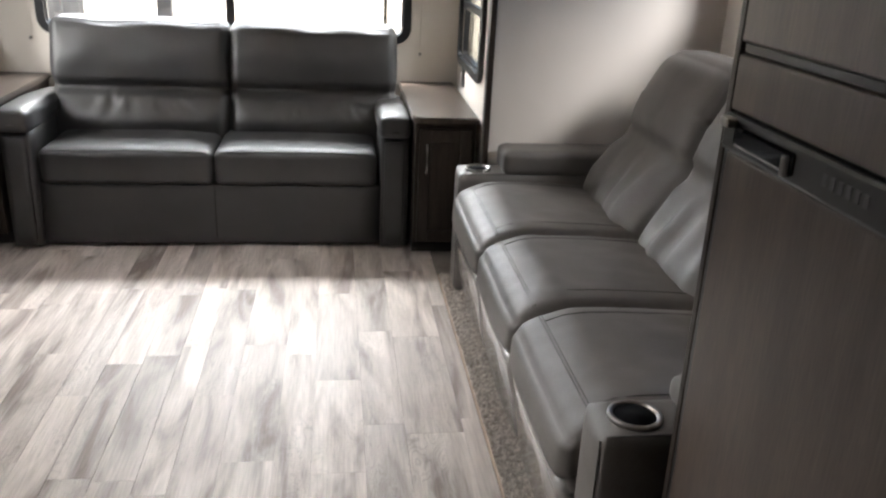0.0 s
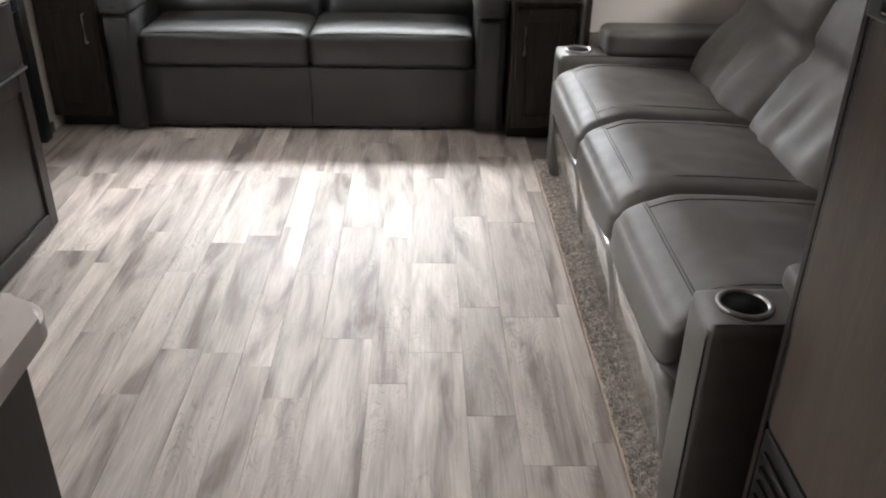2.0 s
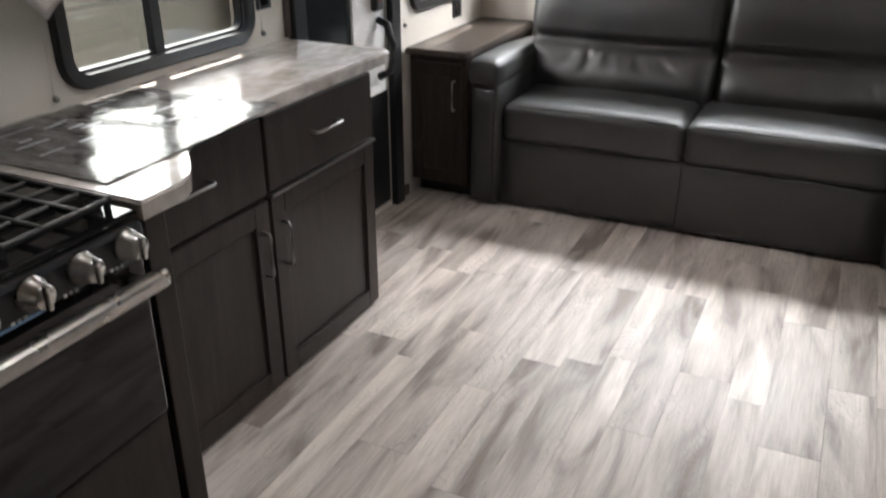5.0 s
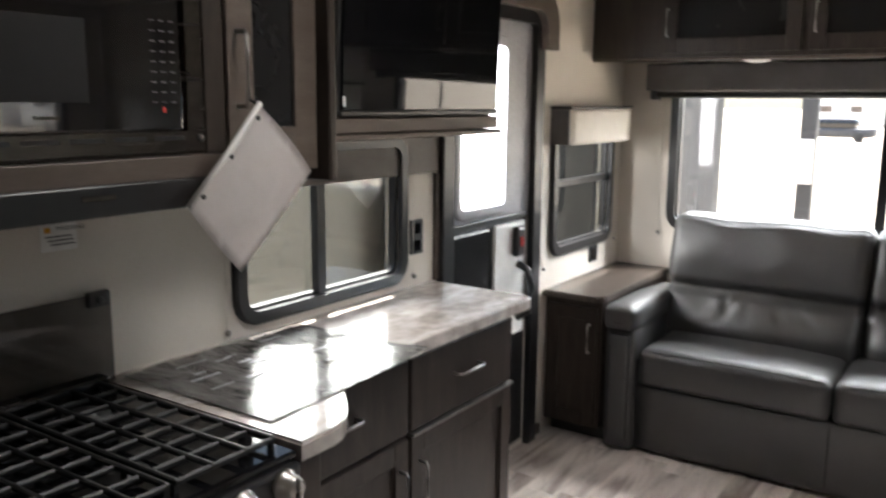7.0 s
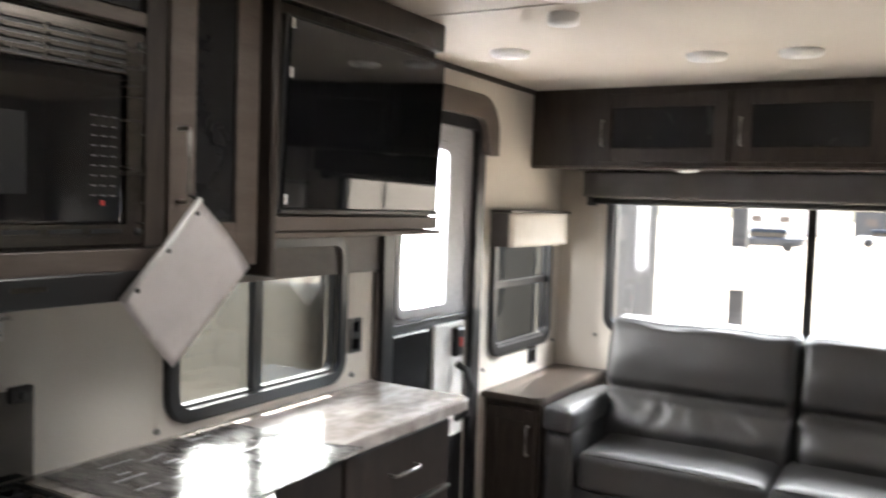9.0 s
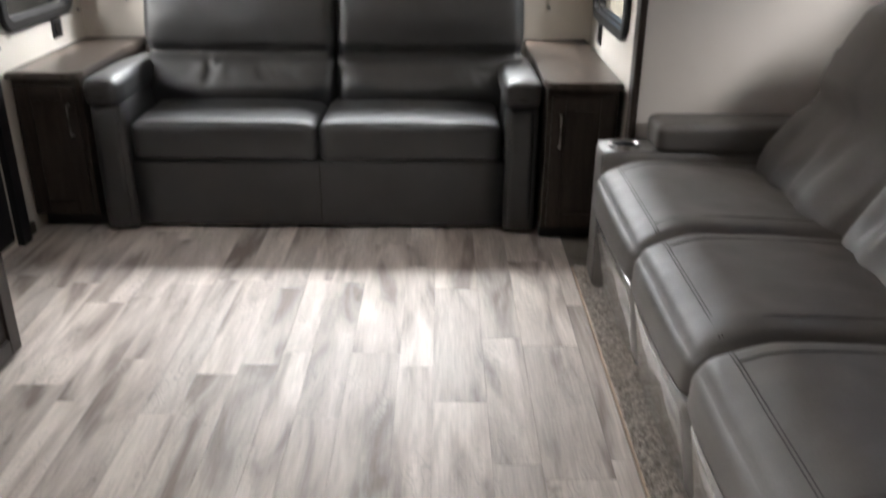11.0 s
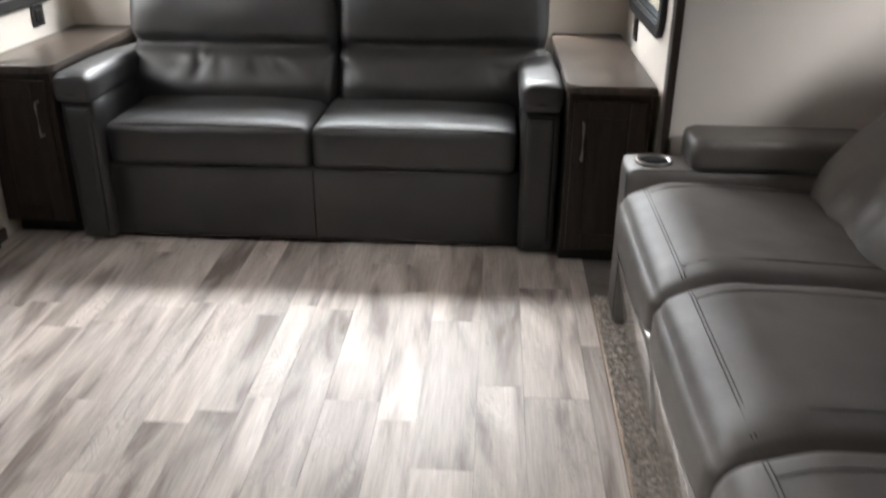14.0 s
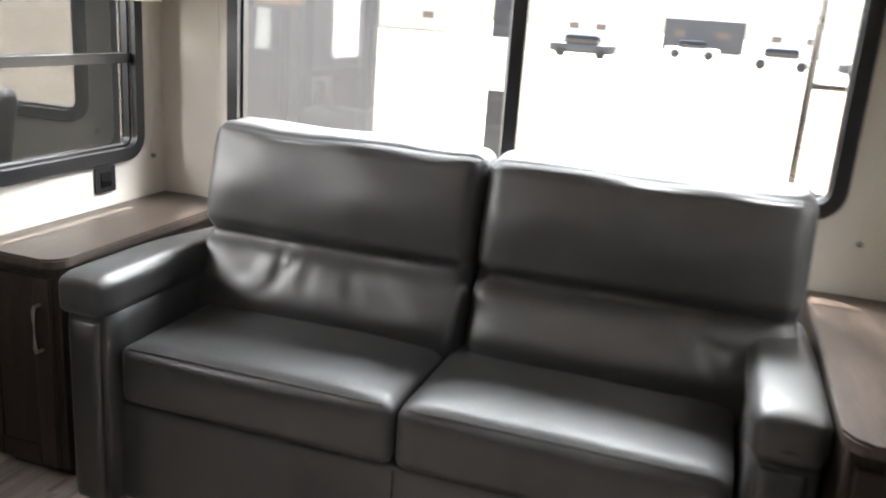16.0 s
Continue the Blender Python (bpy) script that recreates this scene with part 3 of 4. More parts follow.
lo = [bm.verts.new((x, y, ZT - 0.038)) for x, y in edge]
hi = [bm.verts.new((x, y, ZT)) for x, y in edge]
bm.faces.new(lo[::-1]); bm.faces.new(hi)
rim = [bm.faces.new((lo[i], lo[(i + 1) % len(edge)], hi[(i + 1) % len(edge)], hi[i])) for i in range(len(edge))]
bmesh.ops.bevel(bm, geom=[e for e in bm.edges if all(v in hi for v in e.verts)], offset=0.006, segments=3, affect="EDGES")
tagged(finish(bm, "countertop", "counter"), "glossy marbled laminate countertop with a curved step", "countertop")
box_y = 3.0
sheet = bm = bmesh.new()
nx, ny = 12, 22
grid = [[bm.verts.new((-1.04 + (i / nx) * (0.50 - 0.02 * (j / ny)), 2.345 + 0.60 * j / ny, ZT + 0.004 + 0.004 * noise.noise(Vector((i * 0.5, j * 0.35, 2))) + (0.010 * (i / nx) ** 6 * (j / ny) ** 4))) for j in range(ny + 1)] for i in range(nx + 1)]
for i in range(nx):
    for j in range(ny):
        bm.faces.new((grid[i][j], grid[i + 1][j], grid[i + 1][j + 1], grid[i][j + 1]))
bmesh.ops.solidify(bm, geom=bm.faces[:], thickness=0.001)
root = thing("protective_sheet", (-0.8, 2.65, ZT), "shiny dark printed plastic sheet lying on the counter", "sheet")
finish(bm, "film", "sheet", parent=root, smooth=True)
rng = random.Random(4)
for k in range(15):
    y, x = 2.38 + rng.random() * 0.40, -1.01 + rng.random() * 0.36
    box("print_mark", (x, y, ZT + 0.0075), (x + 0.003 + 0.005 * rng.random(), y + 0.03 + 0.07 * rng.random(), ZT + 0.0083), "door", root, bevel=0)

# stove
st = thing("stove", (-0.75, 2.03, 0.0), "black and stainless gas range with cast-iron grates", "stove")
SY0, SY1 = 1.765, 2.298
box("body", (XL + 0.004, SY0, 0.02), (-0.455, SY1, 0.872), "black", st)
box("cooktop", (XL + 0.005, SY0, 0.873), (-0.42, SY1, 0.888), "gloss", st, bevel=0.006)
box("control_panel", (-0.454, SY0 + 0.004, 0.800), (-0.405, SY1 - 0.004, 0.871), "black", st, bevel=0.01)
box("oven_door", (-0.454, SY0 + 0.004, 0.44), (-0.42, SY1 - 0.004, 0.795), "gloss", st, bevel=0.006)
box("lower_panel", (-0.454, SY0 + 0.004, 0.05), (-0.428, SY1 - 0.004, 0.432), "wood", st)
box("oven_handle", (-0.385, SY0 + 0.01, 0.745), (-0.352, SY1 - 0.004, 0.782), "steel", st, bevel=0.012, seg=3)
for y in (SY0 + 0.05, SY1 - 0.05):
    box("bracket", (-0.42, y - 0.012, 0.753), (-0.384, y + 0.012, 0.775), "steel", st)
for k in range(5):
    y = SY1 - 0.055 - k * 0.105
    kn = lathe("knob", [(0.030, 0), (0.030, 0.008), (0.024, 0.012), (0.022, 0.034), (0.018, 0.038)], "steel", (-0.404, y, 0.842), st, seg=22, rot=(0, 90, 0))
    box("knob_grip", (-0.372, y - 0.005, 0.820), (-0.358, y + 0.005, 0.864), "steel", kn, bevel=0.003)
    for q in range(3):
        box("mark", (-0.4045, y - 0.045 + q * 0.012, 0.804), (-0.4035, y - 0.038 + q * 0.012, 0.809), "white", st, bevel=0)
for g in range(2):
    y0, y1 = SY0 + 0.02 + g * 0.25, SY0 + 0.262 + g * 0.25
    bm = bmesh.new()
    for y in (y0, y0 + 0.08, y0 + 0.16, y1 - 0.012):
        slab(bm, (-1.02, y, 0.905), (-0.455, y + 0.011, 0.917), 0.003, 1)
    for k in range(9):
        x = -1.02 + k * 0.0695
        slab(bm, (x, y0, 0.903), (x + 0.009, y1, 0.915), 0.003, 1)
    for x in (-1.015, -0.47):
        for y in (y0 + 0.002, y1 - 0.012):
            slab(bm, (x, y, 0.8865), (x + 0.01, y + 0.01, 0.904))
    finish(bm, "grate", "iron", parent=st)
for x, y in ((-0.90, 1.90), (-0.90, 2.16), (-0.60, 2.03)):
    lathe("burner", [(0.05, 0), (0.05, 0.008), (0.034, 0.009), (0.034, 0.017), (0.028, 0.019)], "iron", (x, y, 0.8875), st, seg=20)
# raised glass cover behind the cooktop
gc = box("glass_cover", (XL + 0.032, SY0 + 0.005, 0.889), (XL + 0.038, SY1 + 0.03, 1.115), "smoke", st, bevel=0.001, label="smoked glass stove cover standing open")
box("cover_rail", (XL + 0.02, SY0, 0.8885), (XL + 0.06, SY1, 0.924), "inox", st, bevel=0.006)
for y in (SY1 - 0.03, SY0 + 0.17):
    box("bumper", (XL + 0.026, y, 1.085), (XL + 0.046, y + 0.055, 1.122), "black", st, bevel=0.004)
    lathe("bumper_screw", [(0.010, 0), (0.010, 0.004), (0.004, 0.006)], "iron", (XL + 0.046, y + 0.027, 1.102), st, seg=12, rot=(0, 90, 0))

# front part of the kitchen run
nb = thing("base_cabinet", (-0.75, 1.3, 0.0), "dark wood base cabinet with laminate top", "cabinet")
box("body", (XL + 0.003, 0.80, 0.0), (-0.455, 1.755, ZT - 0.04), "wood", nb)
shaker("door", nb, -0.455, 0.82, 1.27, 0.05, 0.84, 1); shaker("door", nb, -0.455, 1.285, 1.74, 0.05, 0.84, 1)
box("top", (XL + 0.003, 0.79, ZT - 0.038), (-0.415, 1.758, ZT), "counter", nb, bevel=0.006)

# upper cabinets
XU = -0.70
uc = thing("wall_cabinet", (-0.9, 2.0, 1.4), "dark wood wall cabinet round the microwave", "cabinet")
box("body", (XL + 0.003, 1.60, 1.405), (XU - 0.02, 2.395, ZC - 0.002), "wood", uc)
box("lower_rail", (XU - 0.02, 1.60, 1.402), (XU, 2.395, 1.448), "wood_l", uc, label="taupe wood rail")
for y0, y1 in ((1.60, 1.705), (2.343, 2.396)):
    box("stile", (XU - 0.02, y0, 1.449), (XU, y1, ZC - 0.003), "wood", uc)
box("upper_rail", (XU - 0.02, 1.706, 1.895), (XU, 2.342, 1.925), "wood_l", uc)
box("upper_glass", (XU - 0.014, 1.76, 1.926), (XU - 0.004, 2.33, ZC - 0.02), "darkglass", uc, label="dark glass door")
box("left_panel", (XL + 0.003, 0.80, 1.405), (XU, 1.598, ZC - 0.002), "wood_l", uc, label="taupe wood cabinet panel")

mw = thing("microwave", (-0.72, 2.04, 1.449), "built-in black glass microwave with stainless trim frame", "microwave")
my0, my1, mz0, mz1 = 1.712, 2.340, 1.452, 1.885
yc, zc = (my0 + my1) / 2, (mz0 + mz1) / 2
ring("trim_frame", my1 - my0, mz1 - mz0, 0.006, 0.045, 0.022, "inox", facing(XU - 0.019, yc, zc, "+x"), mw)
box("top_grille", (XU - 0.01, my0 + 0.046, mz1 - 0.092), (XU + 0.003, my1 - 0.046, mz1 - 0.046), "inox", mw, bevel=0.001)
for k in range(6):
    y = my0 + 0.052 + k * 0.089
    for q in range(4):
        z = mz1 - 0.026 - q * 0.0175
        box("louvre", (XU + 0.002, y, z - 0.003), (XU + 0.009, y + 0.078, z + 0.004), "inox", mw, bevel=0.002)
        box("slot", (XU + 0.002, y, z - 0.009), (XU + 0.0045, y + 0.078, z - 0.004), "black", mw, bevel=0)
    box("slot", (XU + 0.002, y + 0.004, mz0 + 0.028), (XU + 0.0045, y + 0.074, mz0 + 0.036), "black", mw, bevel=0)
box("front", (XU - 0.012, my0 + 0.058, mz0 + 0.048), (XU + 0.012, my1 - 0.064, mz1 - 0.096), "gloss", mw, bevel=0.004, label="glossy black glass front")
box("mesh_window", (XU + 0.012, my0 + 0.105, mz0 + 0.10), (XU + 0.0128, my0 + 0.36, mz0 + 0.245), "mesh", mw, bevel=0)
for k in range(9):
    for q in range(3):
        box("key_mark", (XU + 0.012, my1 - 0.135 + q * 0.022, mz0 + 0.10 + k * 0.019), (XU + 0.0126, my1 - 0.123 + q * 0.022, mz0 + 0.103 + k * 0.019), "trailer_grey", mw, bevel=0)
box("clock_mark", (XU + 0.012, my1 - 0.112, mz0 + 0.082), (XU + 0.0126, my1 - 0.104, mz0 + 0.092), "red", mw, bevel=0)
box("name_bar", (XU + 0.012, yc - 0.06, mz0 + 0.070), (XU + 0.0126, yc - 0.01, mz0 + 0.077), "inox", mw, bevel=0)
for y, z in ((my0 + 0.016, mz0 + 0.03), (my0 + 0.016, mz1 - 0.03), (my1 - 0.016, mz0 + 0.03), (my1 - 0.016, mz1 - 0.03)):
    lathe("screw_cap", [(0.008, 0), (0.008, 0.003), (0.004, 0.005)], "black", (XU + 0.003, y, z), mw, seg=12, rot=(0, 90, 0))

hd = thing("range_hood", (-0.85, 2.03, 1.34), "slim black range hood under the wall cabinet", "hood")
box("body", (XL + 0.003, 1.66, 1.345), (XU - 0.01, 2.375, 1.401), "black", hd, bevel=0.006)
box("lip", (XU - 0.01, 1.66, 1.343), (XU + 0.004, 2.375, 1.403), "black", hd, bevel=0.004)
box("name_bar", (XU + 0.0042, 2.05, 1.375), (XU + 0.005, 2.12, 1.385), "inox", hd, bevel=0)
lb = thing("warning_label", (XL, 2.235, 1.225), "small white warning label stuck to the wall", "label")
plate("card", 0.088, 0.062, 0.003, 0.001, "white", facing(XL + 0.0012, 2.232, 1.253, "+x"), lb)
def text(parent, s, size, m, mat):
    cu = bpy.data.curves.new("lettering", "FONT")
    cu.body, cu.size, cu.extrude = s, size, 0.0002
    cu.materials.append(M[mat])
    ob = new("lettering", cu)
    ob.matrix_basis = m
    adopt(ob, parent)
text(lb, "WARNING:", 0.014, facing(XL + 0.0026, 2.226, 1.267, "+x"), "black")
box("mark", (XL + 0.0022, 2.198, 1.264), (XL + 0.003, 2.212, 1.276), "orange", lb, bevel=0)
for k in range(3):
    box("text_bar", (XL + 0.0022, 2.200 + 0.005 * k, 1.253 - k * 0.009), (XL + 0.003, 2.262 + 0.004 * k, 1.256 - k * 0.009), "trailer_grey", lb, bevel=0)

nc = thing("wall_cabinet", (-0.9, 2.54, 1.36), "narrow dark wood wall cabinet with smoked glass door", "cabinet")
box("body", (XL + 0.003, 2.398, 1.385), (XU - 0.02, 2.675, ZC - 0.002), "wood", nc)
dn = box("door", (XU - 0.02, 2.402, 1.40), (XU - 0.008, 2.672, ZC - 0.01), "wood", nc)
for a, b, c, d in ((2.402, 2.475, 1.40, 2.13), (2.60, 2.672, 1.40, 2.13), (2.475, 2.60, 1.40, 1.50), (2.475, 2.60, 2.06, 2.13)):
    box("stile" if d - c > 0.3 else "rail", (XU - 0.008, a, c), (XU + 0.004, b, d), "wood_l", dn, bevel=0.003)
box("pane", (XU - 0.0075, 2.476, 1.501), (XU - 0.003, 2.599, 2.059), "darkglass", dn, bevel=0)
pull(nc, (XU + 0.004, 2.428, 1.545), (XU + 0.004, 2.428, 1.70), (0.032, 0, 0))

tc = thing("tv_cabinet", (-0.9, 3.1, 1.40), "dark wood wall cabinet holding a television", "cabinet")
box("body", (XL + 0.003, 2.705, 1.475), (XU - 0.04, 3.54, ZC - 0.002), "wood", tc)
box("side_post", (XL + 0.003, 2.677, 1.37), (XU + 0.04, 2.703, ZC - 0.003), "wood", tc, bevel=0.006)
box("shelf", (XL + 0.003, 2.704, 1.46), (XU + 0.02, 3.515, 1.474), "wood_l", tc)
box("front_rail", (XU - 0.04, 2.704, 1.476), (XU - 0.01, 3.542, 1.515), "wood_l", tc)
box("top_rail", (XU - 0.04, 2.704, 2.05), (XU - 0.005, 3.542, ZC - 0.004), "wood", tc)
tv = thing("television", (-0.716, 3.15, 1.52), "flat black television with a glossy screen", "television")
box("body", (XU - 0.036, 2.762, 1.520), (XU - 0.012, 3.53, 2.015), "black", tv, bevel=0.004)
box("screen", (XU - 0.012, 2.772, 1.535), (XU - 0.004, 3.52, 2.005), "gloss", tv, bevel=0.002, label="glossy dark screen")
box("bezel", (XU - 0.0118, 2.762, 1.520), (XU - 0.001, 3.53, 1.534), "black", tv)
for z in (1.86, 1.98, 1.545):
    box("sticker", (XU - 0.004, 2.775, z), (XU - 0.003, 2.783, z + 0.025), "white", tv, bevel=0)
tube("aerial_lead", [(XU, 3.30, 2.065), (XU + 0.02, 3.33, 2.085), (XU + 0.022, 3.38, 2.075), (XU + 0.008, 3.43, 2.04), (XU - 0.02, 3.44, 2.03)], 0.0025, "black", tv, seg=6)

tv.matrix_basis = pose(-0.716, 3.15, 1.52, 0, 1.8, 0)

# hanging sleeve of papers
ps = thing("paper_packet", (-0.63, 2.36, 1.2), "white papers in a clear sleeve hanging from the handle", "papers")
bm = bmesh.new()
A, B, C, D = Vector((-0.60, 2.395, 1.553)), Vector((-0.615, 2.215, 1.358)), Vector((-0.63, 2.36, 1.205)), Vector((-0.61, 2.555, 1.405))
n = 12
g = []
for i in range(n + 1):
    row = []
    for j in range(n + 1):
        u, v = i / n, j / n
        p = A.lerp(B, u).lerp(D.lerp(C, u), v)
        row.append(bm.verts.new(p + Vector((0.012 * math.sin(2.6 * u + 1) * math.sin(3 * v), 0, 0))))
    g.append(row)
for i in range(n):
    for j in range(n):
        bm.faces.new((g[i][j], g[i + 1][j], g[i + 1][j + 1], g[i][j + 1]))
bmesh.ops.solidify(bm, geom=bm.faces[:], thickness=0.004)
finish(bm, "sheets", "paper", parent=ps, smooth=True)
tube("binding", [A + Vector((0.004, 0, 0)), (A + B) / 2 + Vector((0.012, 0, 0)), B + Vector((0.008, 0, 0))], 0.006, "trailer_white", ps)
for k in (0.12, 0.5, 0.88):
    p = A.lerp(B, k)
    lathe("hole_mark", [(0.005, 0), (0.005, 0.003), (0.002, 0.004)], "black", p + Vector((0.014, 0.006, -0.006)), ps, seg=10, rot=(0, 90, 0))
tube("loop", [(XU + 0.036, 2.428, 1.56), (-0.63, 2.43, 1.548), A], 0.003, "black", ps, seg=6)

# rear wall cabinets above the window
YU = 5.062
rc = thing("wall_cabinet", (0.19, 5.27, 1.76), "row of dark wood cabinets above the rear window", "cabinet")
box("body", (XL + 0.003, YU, 1.765), (XR - 0.003, YB - 0.002, ZC - 0.002), "wood", rc)
box("light_rail", (XL + 0.003, YU + 0.004, 1.752), (XR - 0.003, YU + 0.03, 1.764), "wood_l", rc)
for x0, x1 in ((-0.72, -0.115), (-0.085, 0.52), (0.55, 1.155)):
    d = box("door", (x0, YU - 0.010, 1.785), (x1, YU - 0.001, 2.105), "wood", rc)
    for a, b, c, e in ((x0, x0 + 0.065, 1.785, 2.105), (x1 - 0.065, x1, 1.785, 2.105), (x0 + 0.065, x1 - 0.065, 1.785, 1.85), (x0 + 0.065, x1 - 0.065, 2.04, 2.105)):
        box("stile" if e - c > 0.2 else "rail", (a, YU - 0.021, c), (b, YU - 0.009, e), "wood", d, bevel=0.003)
    box("pane", (x0 + 0.066, YU - 0.013, 1.851), (x1 - 0.066, YU - 0.0102, 2.039), "darkglass", d, bevel=0)
    pull(rc, (x0 + 0.025, YU - 0.021, 1.86), (x0 + 0.025, YU - 0.021, 1.98), (0, -0.028, 0))

def puck(x, y, z, r, label, down=0.018):
    root = thing("ceiling_light", (x, y, z), label, "light", group="round ceiling lights")
    lathe("rim", [(r, 0), (r, 0.004), (r * 0.93, down), (r * 0.76, down + 0.001)], "white", (x, y, z), root, rot=(180, 0, 0))
    lathe("lens", [(r * 0.74, 0), (r * 0.74, down + 0.002), (r * 0.4, down + 0.006)], "white", (x, y, z), root, rot=(180, 0, 0))


for x, y in ((-0.72, 4.05), (-0.06, 4.35), (0.26, 4.38)):
    puck(x, y, ZC - 0.0005, 0.075, "flat round white ceiling light, switched off")
puck(-0.17, 3.28, ZC - 0.0005, 0.105, "round white ceiling speaker with a rim", 0.014)
puck(-0.30, 3.55, ZC - 0.0005, 0.05, "small round white ceiling sensor", 0.03)
for x in (-0.33, 0.62):
    puck(x, 5.20, 1.7648, 0.06, "round white light under the rear cabinets", 0.016)

# ---- island ----
isl = thing("kitchen_island", (0.0, 1.0, 0.0), "dark wood kitchen island with pale laminate top", "island")
box("body", (-0.33, -0.2, 0.0), (0.215, 1.57, 0.862), "wood", isl, bevel=0.004)
bm = bmesh.new()
pts = [(0.252, -0.24), (0.252, 1.555)] + [(0.192 + 0.06 * math.cos(radians(a)), 1.555 + 0.06 * math.sin(radians(a))) for a in range(15, 91, 15)] + [(-0.37, 1.615), (-0.37, -0.24)]
lo, hi = [bm.verts.new((x, y, 0.863)) for x, y in pts], [bm.verts.new((x, y, 0.900)) for x, y in pts]
bm.faces.new(lo[::-1]); bm.faces.new(hi)
for i in range(len(pts)):
    bm.faces.new((lo[i], lo[(i + 1) % len(pts)], hi[(i + 1) % len(pts)], hi[i]))
bmesh.ops.bevel(bm, geom=[e for e in bm.edges if all(v in hi for v in e.verts)], offset=0.010, segments=3, affect="EDGES")
finish(bm, "top", "island", parent=isl, label="pale pinkish marbled top with rounded corner")

# ---- fridge tower ----
fr = thing("refrigerator", (1.7, 1.4, 0.0), "built-in refrigerator with dark wood-panel doors", "refrigerator")
XF = 1.385
box("cabinet", (XF + 0.03, 0.95, 0.0), (XS - 0.02, 1.915, ZC - 0.062), "wood", fr)
box("upper_door", (XF, 0.99, 1.372), (XF + 0.028, 1.905, 1.93), "fridge", fr, bevel=0.004)
box("door_strip", (XF + 0.008, 0.99, 1.356), (XF + 0.028, 1.905, 1.370), "black", fr, bevel=0.001)
box("middle_panel", (XF, 0.99, 1.268), (XF + 0.028, 1.905, 1.354), "fridge", fr, bevel=0.004)
box("control_band", (XF - 0.006, 0.99, 1.205), (XF + 0.028, 1.908, 1.264), "black", fr, bevel=0.006)
box("door_frame", (XF + 0.004, 1.897, 0.44), (XF + 0.029, 1.912, 1.203), "black", fr, bevel=0.003)
box("lower_door", (XF, 0.99, 0.44), (XF + 0.028, 1.895, 1.203), "fridge", fr, bevel=0.004)
box("handle_recess", (XF - 0.012, 1.68, 1.218), (XF - 0.004, 1.86, 1.252), "gloss", fr, bevel=0.006)
box("handle_grip", (XF - 0.020, 1.685, 1.216), (XF - 0.010, 1.697, 1.246), "chrome", fr, bevel=0.004)
box("handle_grip", (XF - 0.026, 1.855, 1.246), (XF - 0.008, 1.885, 1.262), "chrome", fr, bevel=0.004)
for k in range(6):
    box("text_bar", (XF - 0.0068, 1.60 - k * 0.018, 1.228), (XF - 0.0058, 1.61 - k * 0.018, 1.244), "trailer_grey", fr, bevel=0)
box("vent_panel", (XF + 0.002, 0.99, 0.05), (XF + 0.028, 1.905, 0.428), "black", fr)
for k in range(9):
    box("vent_slat", (XF - 0.006, 1.02, 0.10 + k * 0.035), (XF + 0.004, 1.88, 0.112 + k * 0.035), "inox", fr, bevel=0.002)
box("tall_trim", (XF + 0.005, 1.916, 0.02), (XF + 0.05, 1.935, ZC - 0.062), "wood", fr)

# ---- leather sleeper sofa under the rear window ----
def seam(parent, pts, r=0.0022, mat="stitch"):
    tube("seam", pts, r, mat, parent, seg=5)


sofa = thing("sofa", (0.17, 5.0, 0.0), "dark grey leather two-seat sofa under the rear window", "sofa")
SX0, SXM, SX1, SYF, SYB = -0.605, 0.187, 0.965, 4.625, 5.33
soft("base", (SX0 - 0.03, SYF + 0.02, 0.012), (SX1 + 0.03, SYB, 0.325), 0.02, "leather", sofa, n=10,
     shape=lambda u, v, w, p: (p[0], p[1] + (0.010 * math.exp(-(p[0] / 0.02) ** 2) if v < -0.9 else 0), p[2]))
